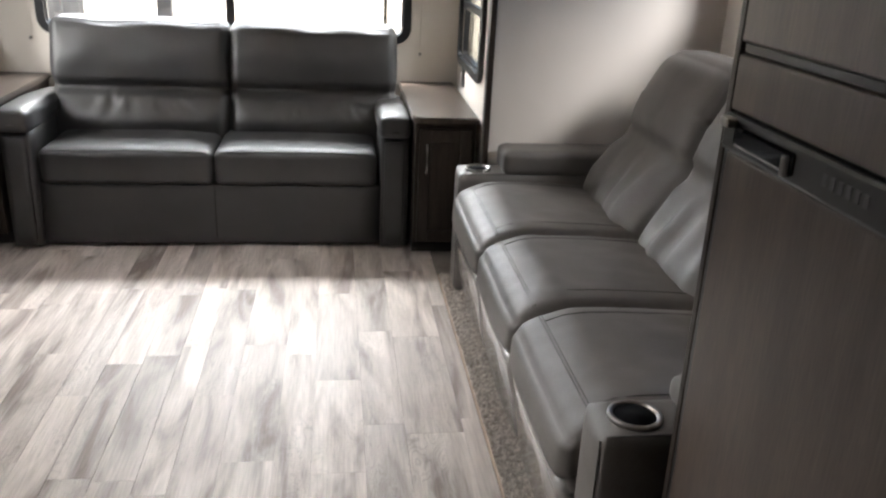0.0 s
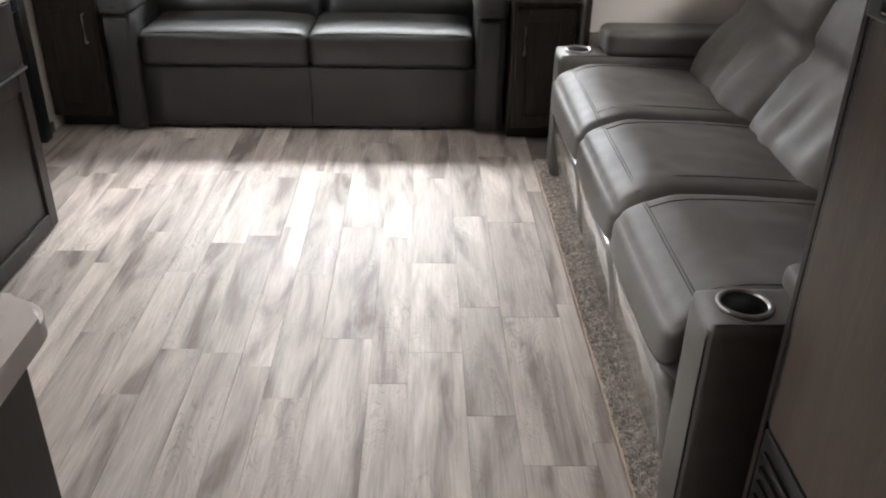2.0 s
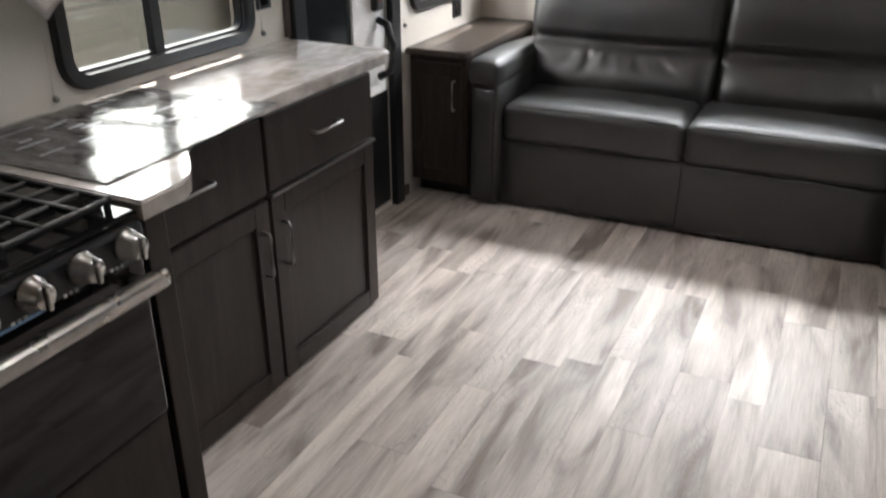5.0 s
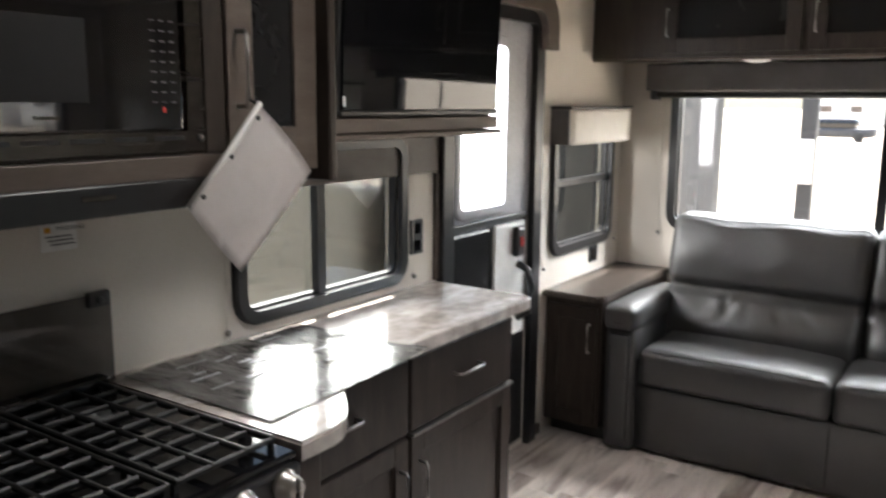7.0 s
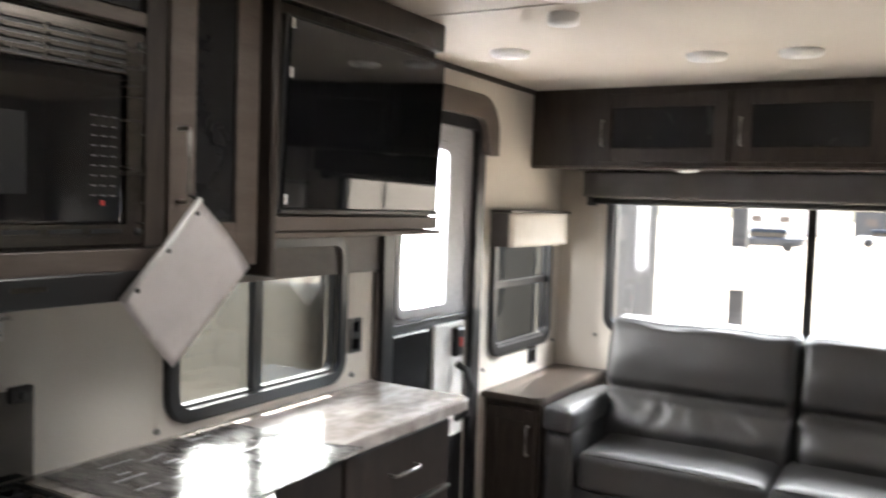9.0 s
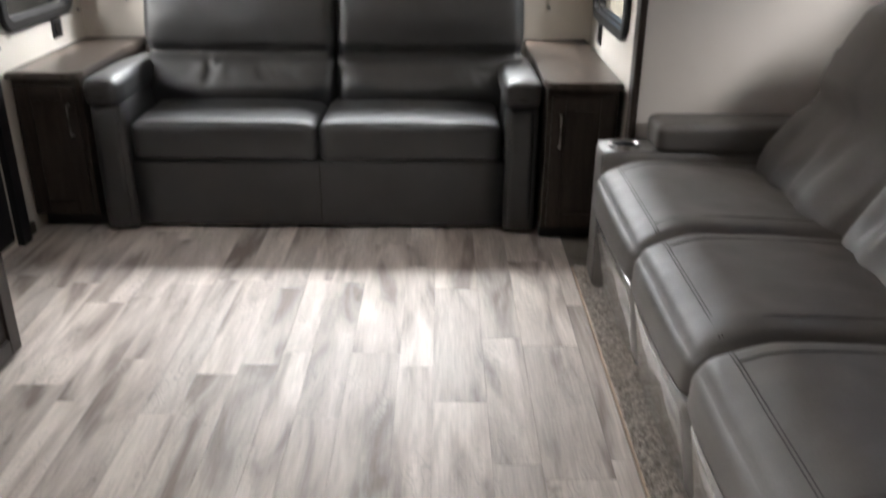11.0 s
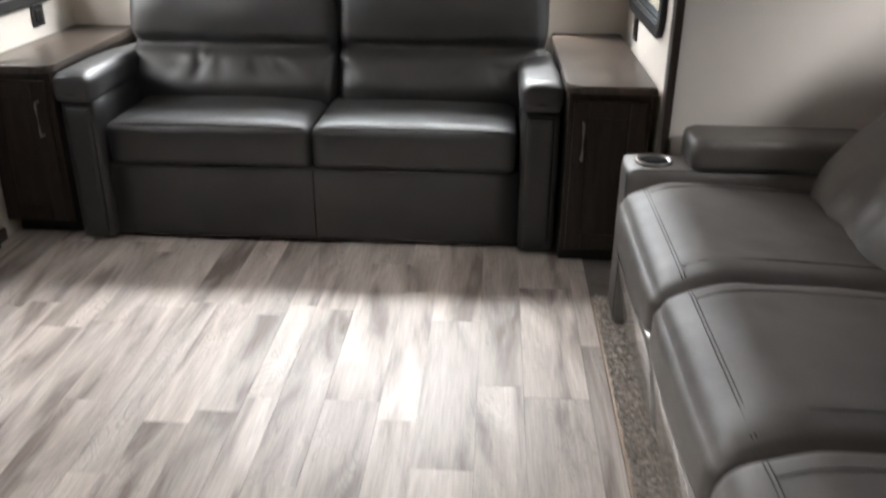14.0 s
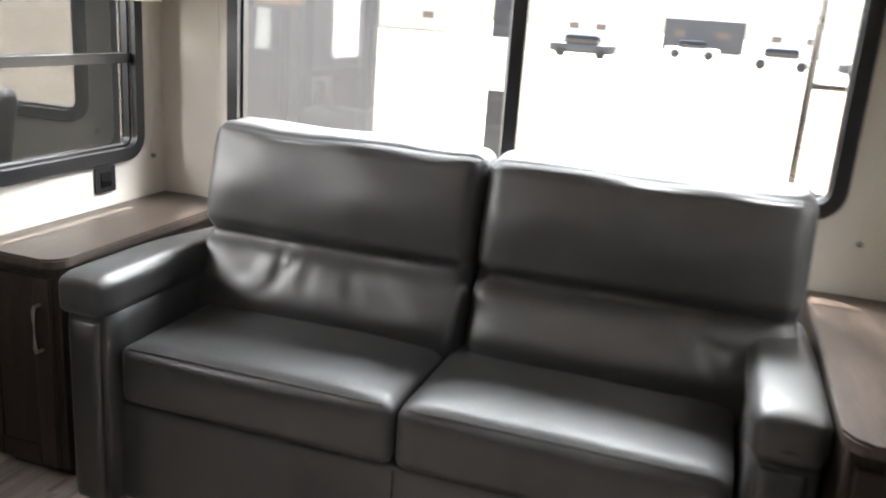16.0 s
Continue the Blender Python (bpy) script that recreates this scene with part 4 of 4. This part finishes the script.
for x0, x1 in ((SX0, SXM - 0.003), (SXM + 0.003, SX1)):
    def seat_shape(u, v, w, p):
        crown = 0.018 * (1 - u ** 4) * (1 - v ** 4) if w > 0 else 0
        front = -0.010 * (1 - u ** 4) * (1 - w ** 2) if v < -0.5 else 0
        wr = 0.004 * noise.noise(Vector((u * 2.2, v * 2.2, 5 + x0)))
        return (p[0], p[1] + front, p[2] + crown + (wr if w > 0 else 0))
    soft("seat", (x0, SYF, 0.318), (x1, SYB - 0.15, 0.488), 0.032, "leather", sofa, n=18, shape=seat_shape)
    seam(sofa, [(x0 + 0.03, SYF + 0.012, 0.481), ((x0 + x1) / 2, SYF + 0.002, 0.488), (x1 - 0.03, SYF + 0.012, 0.481)], 0.003)

    def back_shape(u, v, w, p):
        t = (w + 1) / 2
        lean = 0.14 * t
        crease = 0.042 * math.exp(-((t - 0.45) / 0.04) ** 2)
        puff = 0.055 * math.exp(-((t - 0.22) / 0.16) ** 2) + 0.035 * math.exp(-((t - 0.74) / 0.22) ** 2)
        y, z = p[1], p[2]
        if v < 0:
            y += (-puff * (1 - u ** 6) + crease)
            fold = max(0, 1 - abs(t - 0.34) / 0.15)
            ridge = max(0, 1 - 3.2 * abs(noise.noise(Vector((p[0] * 15 + t * 5 * math.sin(p[0] * 9), t * 3.5, x0)))))
            y += 0.014 * fold * ridge * max(0, 0.75 + 1.3 * noise.noise(Vector((p[0] * 5, 3 + t * 4, x0 * 3))))
            y += 0.008 * noise.noise(Vector((p[0] * 6, t * 5, 2 + x0)))
        side = 0.007 * math.exp(-((t - 0.45) / 0.08) ** 2) * (1 if t < 0.9 else 0)
        return (p[0] * (1 + 0.012 * math.sin(t * 3)) - math.copysign(side, u) * (abs(u) > 0.93), y + lean, z + (0.010 * noise.noise(Vector((p[0] * 5, v, x0))) if w > 0.9 else 0))
    b0, b1 = (-0.655, 0.222) if x0 < 0 else (0.228, 1.085)
    soft("backrest", (b0, 5.01, 0.43), (b1, 5.19, 1.03), 0.05, "leather", sofa, n=72, shape=back_shape)
box("back_frame", (-0.62, 5.17, 0.33), (1.05, 5.28, 0.90), "leather", sofa, bevel=0.02)
seam(sofa, [(SXM, SYF + 0.017, 0.03), (SXM, SYF + 0.017, 0.31)], 0.003)
for sgn, xa, xb in ((-1, SX0 - 0.162, SX0 - 0.004), (1, SX1 + 0.004, SX1 + 0.165)):
    def arm_shape(u, v, w, p):
        top = 0.010 * (1 - u * u) if w > 0 else 0
        return (p[0], p[1] - (0.012 * (1 - u ** 4) if (v < -0.9) else 0), p[2] + top - 0.03 * max(0, v) * (w > 0))
    soft("armrest", (xa, SYF - 0.035, 0.565), (xb, SYB, 0.674), 0.032, "leather", sofa, n=14, shape=arm_shape)
    soft("arm_panel", (xa + 0.012, SYF - 0.015, 0.012), (xb - 0.006, SYB - 0.01, 0.578), 0.016, "leather", sofa, n=6)
    soft("arm_front", (xa + 0.03, SYF - 0.028, 0.02), (xb - 0.03, SYF + 0.02, 0.548), 0.012, "leather", sofa, n=6)
    seam(sofa, [(xa + 0.012, SYF - 0.03, 0.60), ((xa + xb) / 2, SYF - 0.05, 0.605), (xb - 0.012, SYF - 0.03, 0.60)], 0.003)

# ---- end tables ----
def end_table(x0, x1, y0, hinge, cut):
    root = thing("end_table", ((x0 + x1) / 2, 4.95, 0.0), "dark wood end table cabinet beside the sofa", "end table", group="end tables beside the sofa")
    box("body", (x0 + 0.012, y0 + 0.025, 0.075), (x1 - 0.012, YB - 0.004, 0.672), "wood", root)
    box("toe_board", (x0 + 0.016, y0 + 0.10, 0.0), (x1 - 0.016, YB - 0.004, 0.074), "black", root)
    bm = bmesh.new()
    r = 0.05
    pts = [(x0, YB - 0.003), (x0, y0 + (r if cut < 0 else 0.004))]
    if cut < 0:
        pts = [(x0, YB - 0.003)] + [(x0 + r - r * math.cos(radians(a)), y0 + r - r * math.sin(radians(a))) for a in range(0, 91, 15)] + [(x1, y0), (x1, YB - 0.003)]
    else:
        pts = [(x0, YB - 0.003), (x0, y0)] + [(x1 - r + r * math.sin(radians(a)), y0 + r - r * math.cos(radians(a))) for a in range(0, 91, 15)] + [(x1, YB - 0.003)]
    lo, hi = [bm.verts.new((x, y, 0.673)) for x, y in pts], [bm.verts.new((x, y, 0.70)) for x, y in pts]
    bm.faces.new(lo[::-1]); bm.faces.new(hi)
    for i in range(len(pts)):
        bm.faces.new((lo[i], lo[(i + 1) % len(pts)], hi[(i + 1) % len(pts)], hi[i]))
    bmesh.ops.bevel(bm, geom=[e for e in bm.edges if all(v in hi for v in e.verts)], offset=0.006, segments=2, affect="EDGES")
    finish(bm, "top", "wood_h", parent=root, label="grey-brown wood-grain top")
    d = box("door", (x0 + 0.03, y0 + 0.012, 0.085), (x1 - 0.03, y0 + 0.024, 0.645), "wood", root)
    for a, b, c, e in ((x0 + 0.03, x0 + 0.085, 0.085, 0.645), (x1 - 0.085, x1 - 0.03, 0.085, 0.645), (x0 + 0.085, x1 - 0.085, 0.085, 0.145), (x0 + 0.085, x1 - 0.085, 0.585, 0.645)):
        box("stile" if e - c > 0.2 else "rail", (a, y0 + 0.002, c), (b, y0 + 0.0125, e), "wood", d, bevel=0.003)
    pull(root, (hinge, y0 + 0.002, 0.44), (hinge, y0 + 0.002, 0.57), (0, -0.026, 0))


end_table(1.125, 1.435, 4.48, 1.19, -1)
end_table(XL + 0.003, -0.77, 4.60, -0.83, 1)

# ---- reclining theatre sofa in the slide-out ----
rec = thing("reclining_sofa", (1.8, 3.1, 0.0), "taupe leather three-seat reclining sofa with cup holders", "sofa")
RY = (2.165, 2.765, 3.365, 4.03)
for y0, y1 in zip(RY, RY[1:]):
    def lift(t, v):
        """Height of the cushion top over its edge: crowned, and falling away to the front and to the back."""
        return 0.020 * (1 - v ** 10) * (1 - (2 * t - 1) ** 4) - 0.050 * (max(0, 0.24 - t) / 0.24) ** 1.5 - 0.03 * max(0, t - 0.4)

    def rec_seat(u, v, w, p):
        x, y, z = p
        t = (u + 1) / 2
        if w > 0:
            z += lift(t, v) + 0.004 * noise.noise(Vector((t * 4, v * 2, y0))) + 0.003 * noise.noise(Vector((t * 11, v * 5, y0 + 3)))
        if u < 0:
            x += -0.014 * (1 - w * w) * (1 - v ** 4) + 0.04 * max(0, -w)
        return (x, y, z)
    soft("seat", (1.26, y0 + 0.001, 0.305), (1.92, y1 - 0.001, 0.525), 0.035, "leather2", rec, n=34, shape=rec_seat)
    half = (y1 - y0) / 2

    def on_seat(x, v):
        return 0.5265 + lift(((x - 1.26) / 0.66), v)
    for x in (1.328, 1.335):
        seam(rec, [(x, y0 + half * (1 + k / 10), on_seat(x, k / 10)) for k in range(-9, 10)], 0.0014, "stitch_taupe")
    for v in (-0.74, 0.74):
        seam(rec, [(1.336 + 0.5 * k / 10, y0 + half * (1 + v), on_seat(1.336 + 0.5 * k / 10, v)) for k in range(11)], 0.0013, "stitch_taupe")
    # footrest panel under each seat, in clear film
    def foot(u, v, w, p):
        t = (1 - w) / 2
        return (p[0] + 0.05 * t - 0.012 * (1 - v ** 4) + 0.006 * noise.noise(Vector((p[1] * 7, p[2] * 9, 1))) * (u < 0), p[1], p[2])
    soft("footrest", (1.268, y0 + 0.008, 0.05), (1.36, y1 - 0.008, 0.345), 0.03, "film", rec, n=16, shape=foot, label="footrest panel wrapped in clear plastic film")

    def rec_back(u, v, w, p):
        t = (w + 1) / 2
        x = p[0] + 0.315 * t
        if u < 0:
            puff = 0.055 * math.exp(-((t - 0.20) / 0.17) ** 2) + 0.034 * math.exp(-((t - 0.76) / 0.20) ** 2)
            crease = 0.045 * math.exp(-((t - 0.50) / 0.04) ** 2)
            x += -puff * (1 - v ** 6) + crease
            x += 0.045 * max(0, 1 - abs(t - 0.28) / 0.24) * noise.noise(Vector((p[1] * 12, t * 2, y0)))
        return (x, p[1], p[2] - 0.03 * abs(v) ** 5 * (w > 0.5))
    soft("backrest", (1.80, y0 + 0.002, 0.42), (1.98, y1 - 0.002, 1.115), 0.06, "leather2", rec, n=34, shape=rec_back)
box("frame", (1.40, RY[0], 0.01), (2.10, RY[-1], 0.28), "black", rec)
for y0, y1, az in ((2.005, 2.160, 0.592), (4.035, 4.215, 0.556)):
    def arm2(u, v, w, p):
        return (p[0] - 0.006 * (1 - v * v) * (u < -0.9), p[1] + (0.0), p[2])
    soft("armrest", (1.290, y0, 0.012), (1.99, y1, az), 0.020, "leather2", rec, n=10, shape=arm2)
    soft("arm_pad", (1.47, y0 - 0.004, az - 0.007), (2.02, y1 + 0.006, az + (0.100 if az < 0.58 else 0.065)), 0.03, "leather2", rec, n=12)
    yc2 = (y0 + y1) / 2
    lathe("cup_holder", [(0.057, -0.002), (0.057, 0.006), (0.053, 0.009), (0.047, 0.008), (0.045, 0.0025)], "chrome", (1.375, yc2, az), rec, label="chrome cup holder ring")
    # flat disc on the closed arm; its black paints the missing well's shade
    lathe("cup_well", [(0.045, 0.0), (0.045, 0.004)], "well", (1.375, yc2, az - 0.0005), rec, label="flat near-black disc for the shade inside the cup")
    seam(rec, [(1.298, y0 + 0.012, az - 0.004), (1.50, y0 + 0.006, az + 0.001), (1.98, y0 + 0.006, az + 0.001)], 0.0018, "stitch_taupe")
    seam(rec, [(1.286, y0 + 0.018, 0.03), (1.286, y0 + 0.018, az - 0.017)], 0.0018, "stitch_taupe")

# ---- carpet strip along the slide-out ----
cp = thing("carpet_strip", (1.29, 3.1, 0.0), "brown-grey shag carpet strip along the slide-out", "carpet")
box("backing", (1.243, 1.94, 0.0045), (1.40, YS - 0.01, 0.018), "rug", cp, bevel=0.004)
box("binding", (1.236, 1.94, 0.0045), (1.2425, YS - 0.01, 0.017), "edging", cp, bevel=0.001)
bm = bmesh.new()
rng = random.Random(11)
for k in range(14000):
    x, y = 1.245 + rng.random() * 0.115, 1.945 + rng.random() * (YS - 1.96)
    a, hgt, r = rng.random() * 6.28, 0.005 + rng.random() * 0.007, 0.0052
    tip = Vector((x + 0.007 * math.cos(a), y + 0.007 * math.sin(a), 0.017 + hgt))
    b = [bm.verts.new((x + r * math.cos(a + q * 2.094), y + r * math.sin(a + q * 2.094), 0.017)) for q in range(3)]
    tp = bm.verts.new(tip)
    for q in range(3):
        bm.faces.new((b[q], b[(q + 1) % 3], tp))
finish(bm, "tufts", "rug", parent=cp, kind="stuff")

# ---- outside ----
tagged(box("ground", (-400, -400, -0.98), (400, 400, -0.86), "sand", bevel=0), "pale sandy gravel lot in sunlight", "ground", kind="structure")

def trailer(x0, y0, x1, y1, h, skin, label, windows=(), face="-y"):
    root = thing("trailer", ((x0 + x1) / 2, (y0 + y1) / 2, -0.86), label, "trailer", group="parked trailers")
    box("body", (x0, y0, -0.35), (x1, y1, h), skin, root, bevel=0.12, seg=3)
    box("skirt", (x0 + 0.1, y0 + 0.1, -0.5), (x1 - 0.1, y1 - 0.1, -0.352), "trailer_tan" if y0 > 50 else "rubber", root)
    for u, z, w, hh in windows:
        if face == "-y":
            plate("window", w, hh, 0.06, 0.012, "wood_l", facing(x0 + u, y0 - 0.001, z, "-y"), root)
        else:
            plate("window", w, hh, 0.06, 0.012, "gloss", facing(x1 + 0.001, y0 + u, z, "+x"), root)
    for a in (0.42, 0.55):
        for xx in (x0 + 0.02, x1 - 0.22):
            if (y1 - y0) > (x1 - x0):
                lathe("wheel", [(0.30, 0), (0.36, 0.03), (0.36, 0.17), (0.30, 0.2)], "rubber", (xx, y0 + (y1 - y0) * a, -0.5), root, seg=20, rot=(0, 90, 0))
    return root


back = trailer(-3.6, 7.4, -1.06, 14.0, 2.3, "trailer_grey", "grey trailer parked behind")
plate("notice", 0.24, 0.34, 0.01, 0.01, "wood_l", facing(-1.62, 7.399, 1.55, "-y"), back)
back.matrix_basis = Matrix.Translation((-1.06, 7.4, 0)) @ Matrix.Rotation(radians(27), 4, "Z") @ Matrix.Translation((1.06, -7.4, 0)) @ back.matrix_basis
n1 = trailer(-6.2, -1.5, -3.55, 13.0, 2.5, "trailer_tan", "greige trailer with white chevron stripes parked alongside", [(1.2, 1.0, 0.7, 0.5)], "+x")
for yy, zz in ((6.35, 0.98), (6.35, 1.30), (9.5, 1.15), (9.5, 1.5)):
    for k in (-1, 1):
        bm = bmesh.new()
        slab(bm, (0, -0.33, -0.055), (0.008, 0.33, 0.055))
        finish(bm, "stripe", "trailer_white", (-3.549 + 0.004 * (k > 0), yy + k * 0.22, zz), n1, rot=(k * 42, 0, 0))
for y, z in ((8.4, 0.42), (8.4, 0.72)):
    box("stripe", (-3.549, y, z), (-3.541, 12.6, z + 0.13), "trailer_white", n1, bevel=0)
for y0, y1, top, skin, words in ((8, 17, 2.5, "trailer_white", "far white trailer in the lot"), (20, 30, 2.7, "trailer_tan", "far greige trailer in the lot"),
                                 (33, 41, 2.4, "trailer_white", "far white trailer in the lot"), (43, 54, 2.8, "trailer_grey", "far grey trailer in the lot")):
    far = trailer(54, y0, 56.6, y1, top, skin, words)
    for u in (1.6, 4.4, 7.0):
        plate("window", 1.1, 0.6, 0.06, 0.012, "gloss", facing(53.999, y0 + u, 1.2, "-x"), far)
trailer(-16, 88, -7.0, 91, 2.3, "trailer_white", "far white trailer in the lot", [(1.6, 1.1, 1.0, 0.6), (4.2, 1.1, 1.0, 0.6)])
trailer(3, 95, 13.0, 98, 2.2, "trailer_white", "far white trailer in the lot", [(1.6, 1.1, 1.0, 0.6), (5.0, 1.1, 1.2, 0.6)])
trailer(24, 90, 33.0, 93, 2.3, "trailer_tan", "far greige trailer in the lot", [(1.6, 1.1, 1.0, 0.6), (4.6, 1.1, 1.0, 0.6)])

for x0, y0, w, top, skin, words in ((-34, 80, 9, 2.6, "trailer_tan", "far greige trailer in the lot"), (-5.5, 84, 7, 2.4, "trailer_grey", "far grey trailer in the lot"),
                                    (14.5, 86, 8, 2.7, "trailer_tan", "far greige trailer in the lot"), (35, 88, 9, 2.5, "trailer_white", "far white trailer in the lot")):
    trailer(x0, y0, x0 + w, y0 + 2.6, top, skin, words, [(1.4, 1.1, 0.9, 0.6), (w - 1.8, 1.1, 1.1, 0.6)])


def car(x, y, paint, label):
    root = thing("car", (x, y, -0.86), label, "car", group="parked cars")
    soft("body", (x - 2.2, y - 0.9, -0.58), (x + 2.2, y + 0.9, 0.05), 0.2, paint, root, n=8)
    soft("cabin", (x - 1.2, y - 0.8, -0.1), (x + 1.1, y + 0.8, 0.62), 0.22, "gloss", root, n=8)
    for dx in (-1.35, 1.35):
        lathe("wheel", [(0.28, 0), (0.33, 0.03), (0.33, 0.18), (0.28, 0.2)], "rubber", (x + dx, y - 0.86, -0.53), root, seg=18, rot=(90, 0, 0))


car(-9.0, 62, "trailer_grey", "dark grey car parked in the lot")
car(4.0, 68.0, "trailer_white", "white car parked in the lot")
car(16.0, 74.0, "trailer_tan", "tan car parked in the lot")
car(-2.5, 78.0, "trailer_white", "white car parked in the lot")
car(9.5, 64.0, "trailer_grey", "dark grey car parked in the lot")
car(21.5, 70.0, "trailer_white", "white car parked in the lot")
car(27.0, 78.0, "red", "red car parked in the lot")
root = thing("post", (-0.86, 9.3, -0.86), "dark grey post with a white notice", "post")
box("shaft", (-0.93, 9.26, -0.86), (-0.79, 9.36, 1.95), "trailer_grey", root, bevel=0.01)
box("notice", (-0.92, 9.245, 0.85), (-0.80, 9.258, 1.25), "white", root)
ld = thing("ladder", (1.26, 5.80, -0.3), "thin metal ladder mounted outside the rear window", "ladder")
for x in (1.06, 1.46):
    tube("rail", [(x, 5.80, -0.3), (x, 5.80, 2.3)], 0.013, "inox", ld)
for k in range(7):
    tube("rung", [(1.05, 5.80, -0.1 + k * 0.34), (1.47, 5.80, -0.1 + k * 0.34)], 0.011, "inox", ld)

# ---- floor ----
tagged(box("floor", (XL - T, YF - T, -0.04), (XS + T, YB + T, -0.0035), "subfloor", bevel=0), "light grey wood-look vinyl plank floor", "floor", kind="structure")
floor = bpy.data.objects["floor"]
seams = [1.236, 1.176, 0.987, 0.853, 0.690, 0.579, 0.420, 0.289, 0.194, 0.071, -0.055, -0.165, -0.325, -0.435, -0.600, -0.72, -0.85, -1.0, -1.076]
known = {0: 2.35, 1: 2.264, 2: 2.457, 3: 2.752, 4: 2.60, 5: 2.824, 6: 2.533, 7: 2.68, 8: 2.748}
rng = random.Random(7)
planks = []
for k, (b, a) in enumerate(zip(seams, seams[1:])):
    start = known.get(k, 2.0 + rng.random())
    ends = [start]
    while ends[-1] < YB:
        ends.append(ends[-1] + (0.685 if k == 1 else rng.choice((0.55, 0.68, 0.76, 0.9))))
    while ends[0] > -0.6:
        ends.insert(0, ends[0] - rng.choice((0.55, 0.68, 0.76, 0.9)))
    for y0, y1 in zip(ends, ends[1:]):
        y0, y1 = max(y0, YF), min(y1, YB)
        if y1 - y0 > 0.02:
            planks.append((a, b, y0, y1))
g = 0.0004
for a, b, y0, y1 in planks:
    box("plank", (a + g, y0 + g, -0.0035), (b - g, y1 - g, 0.0), "plank", floor, bevel=0.0004, seg=1)
tagged(box("floor_slide", (1.405, YF, -0.003), (XS, YS, 0.002), "rug", bevel=0), "brown-grey carpet under the reclining sofa", "carpet", kind="structure")
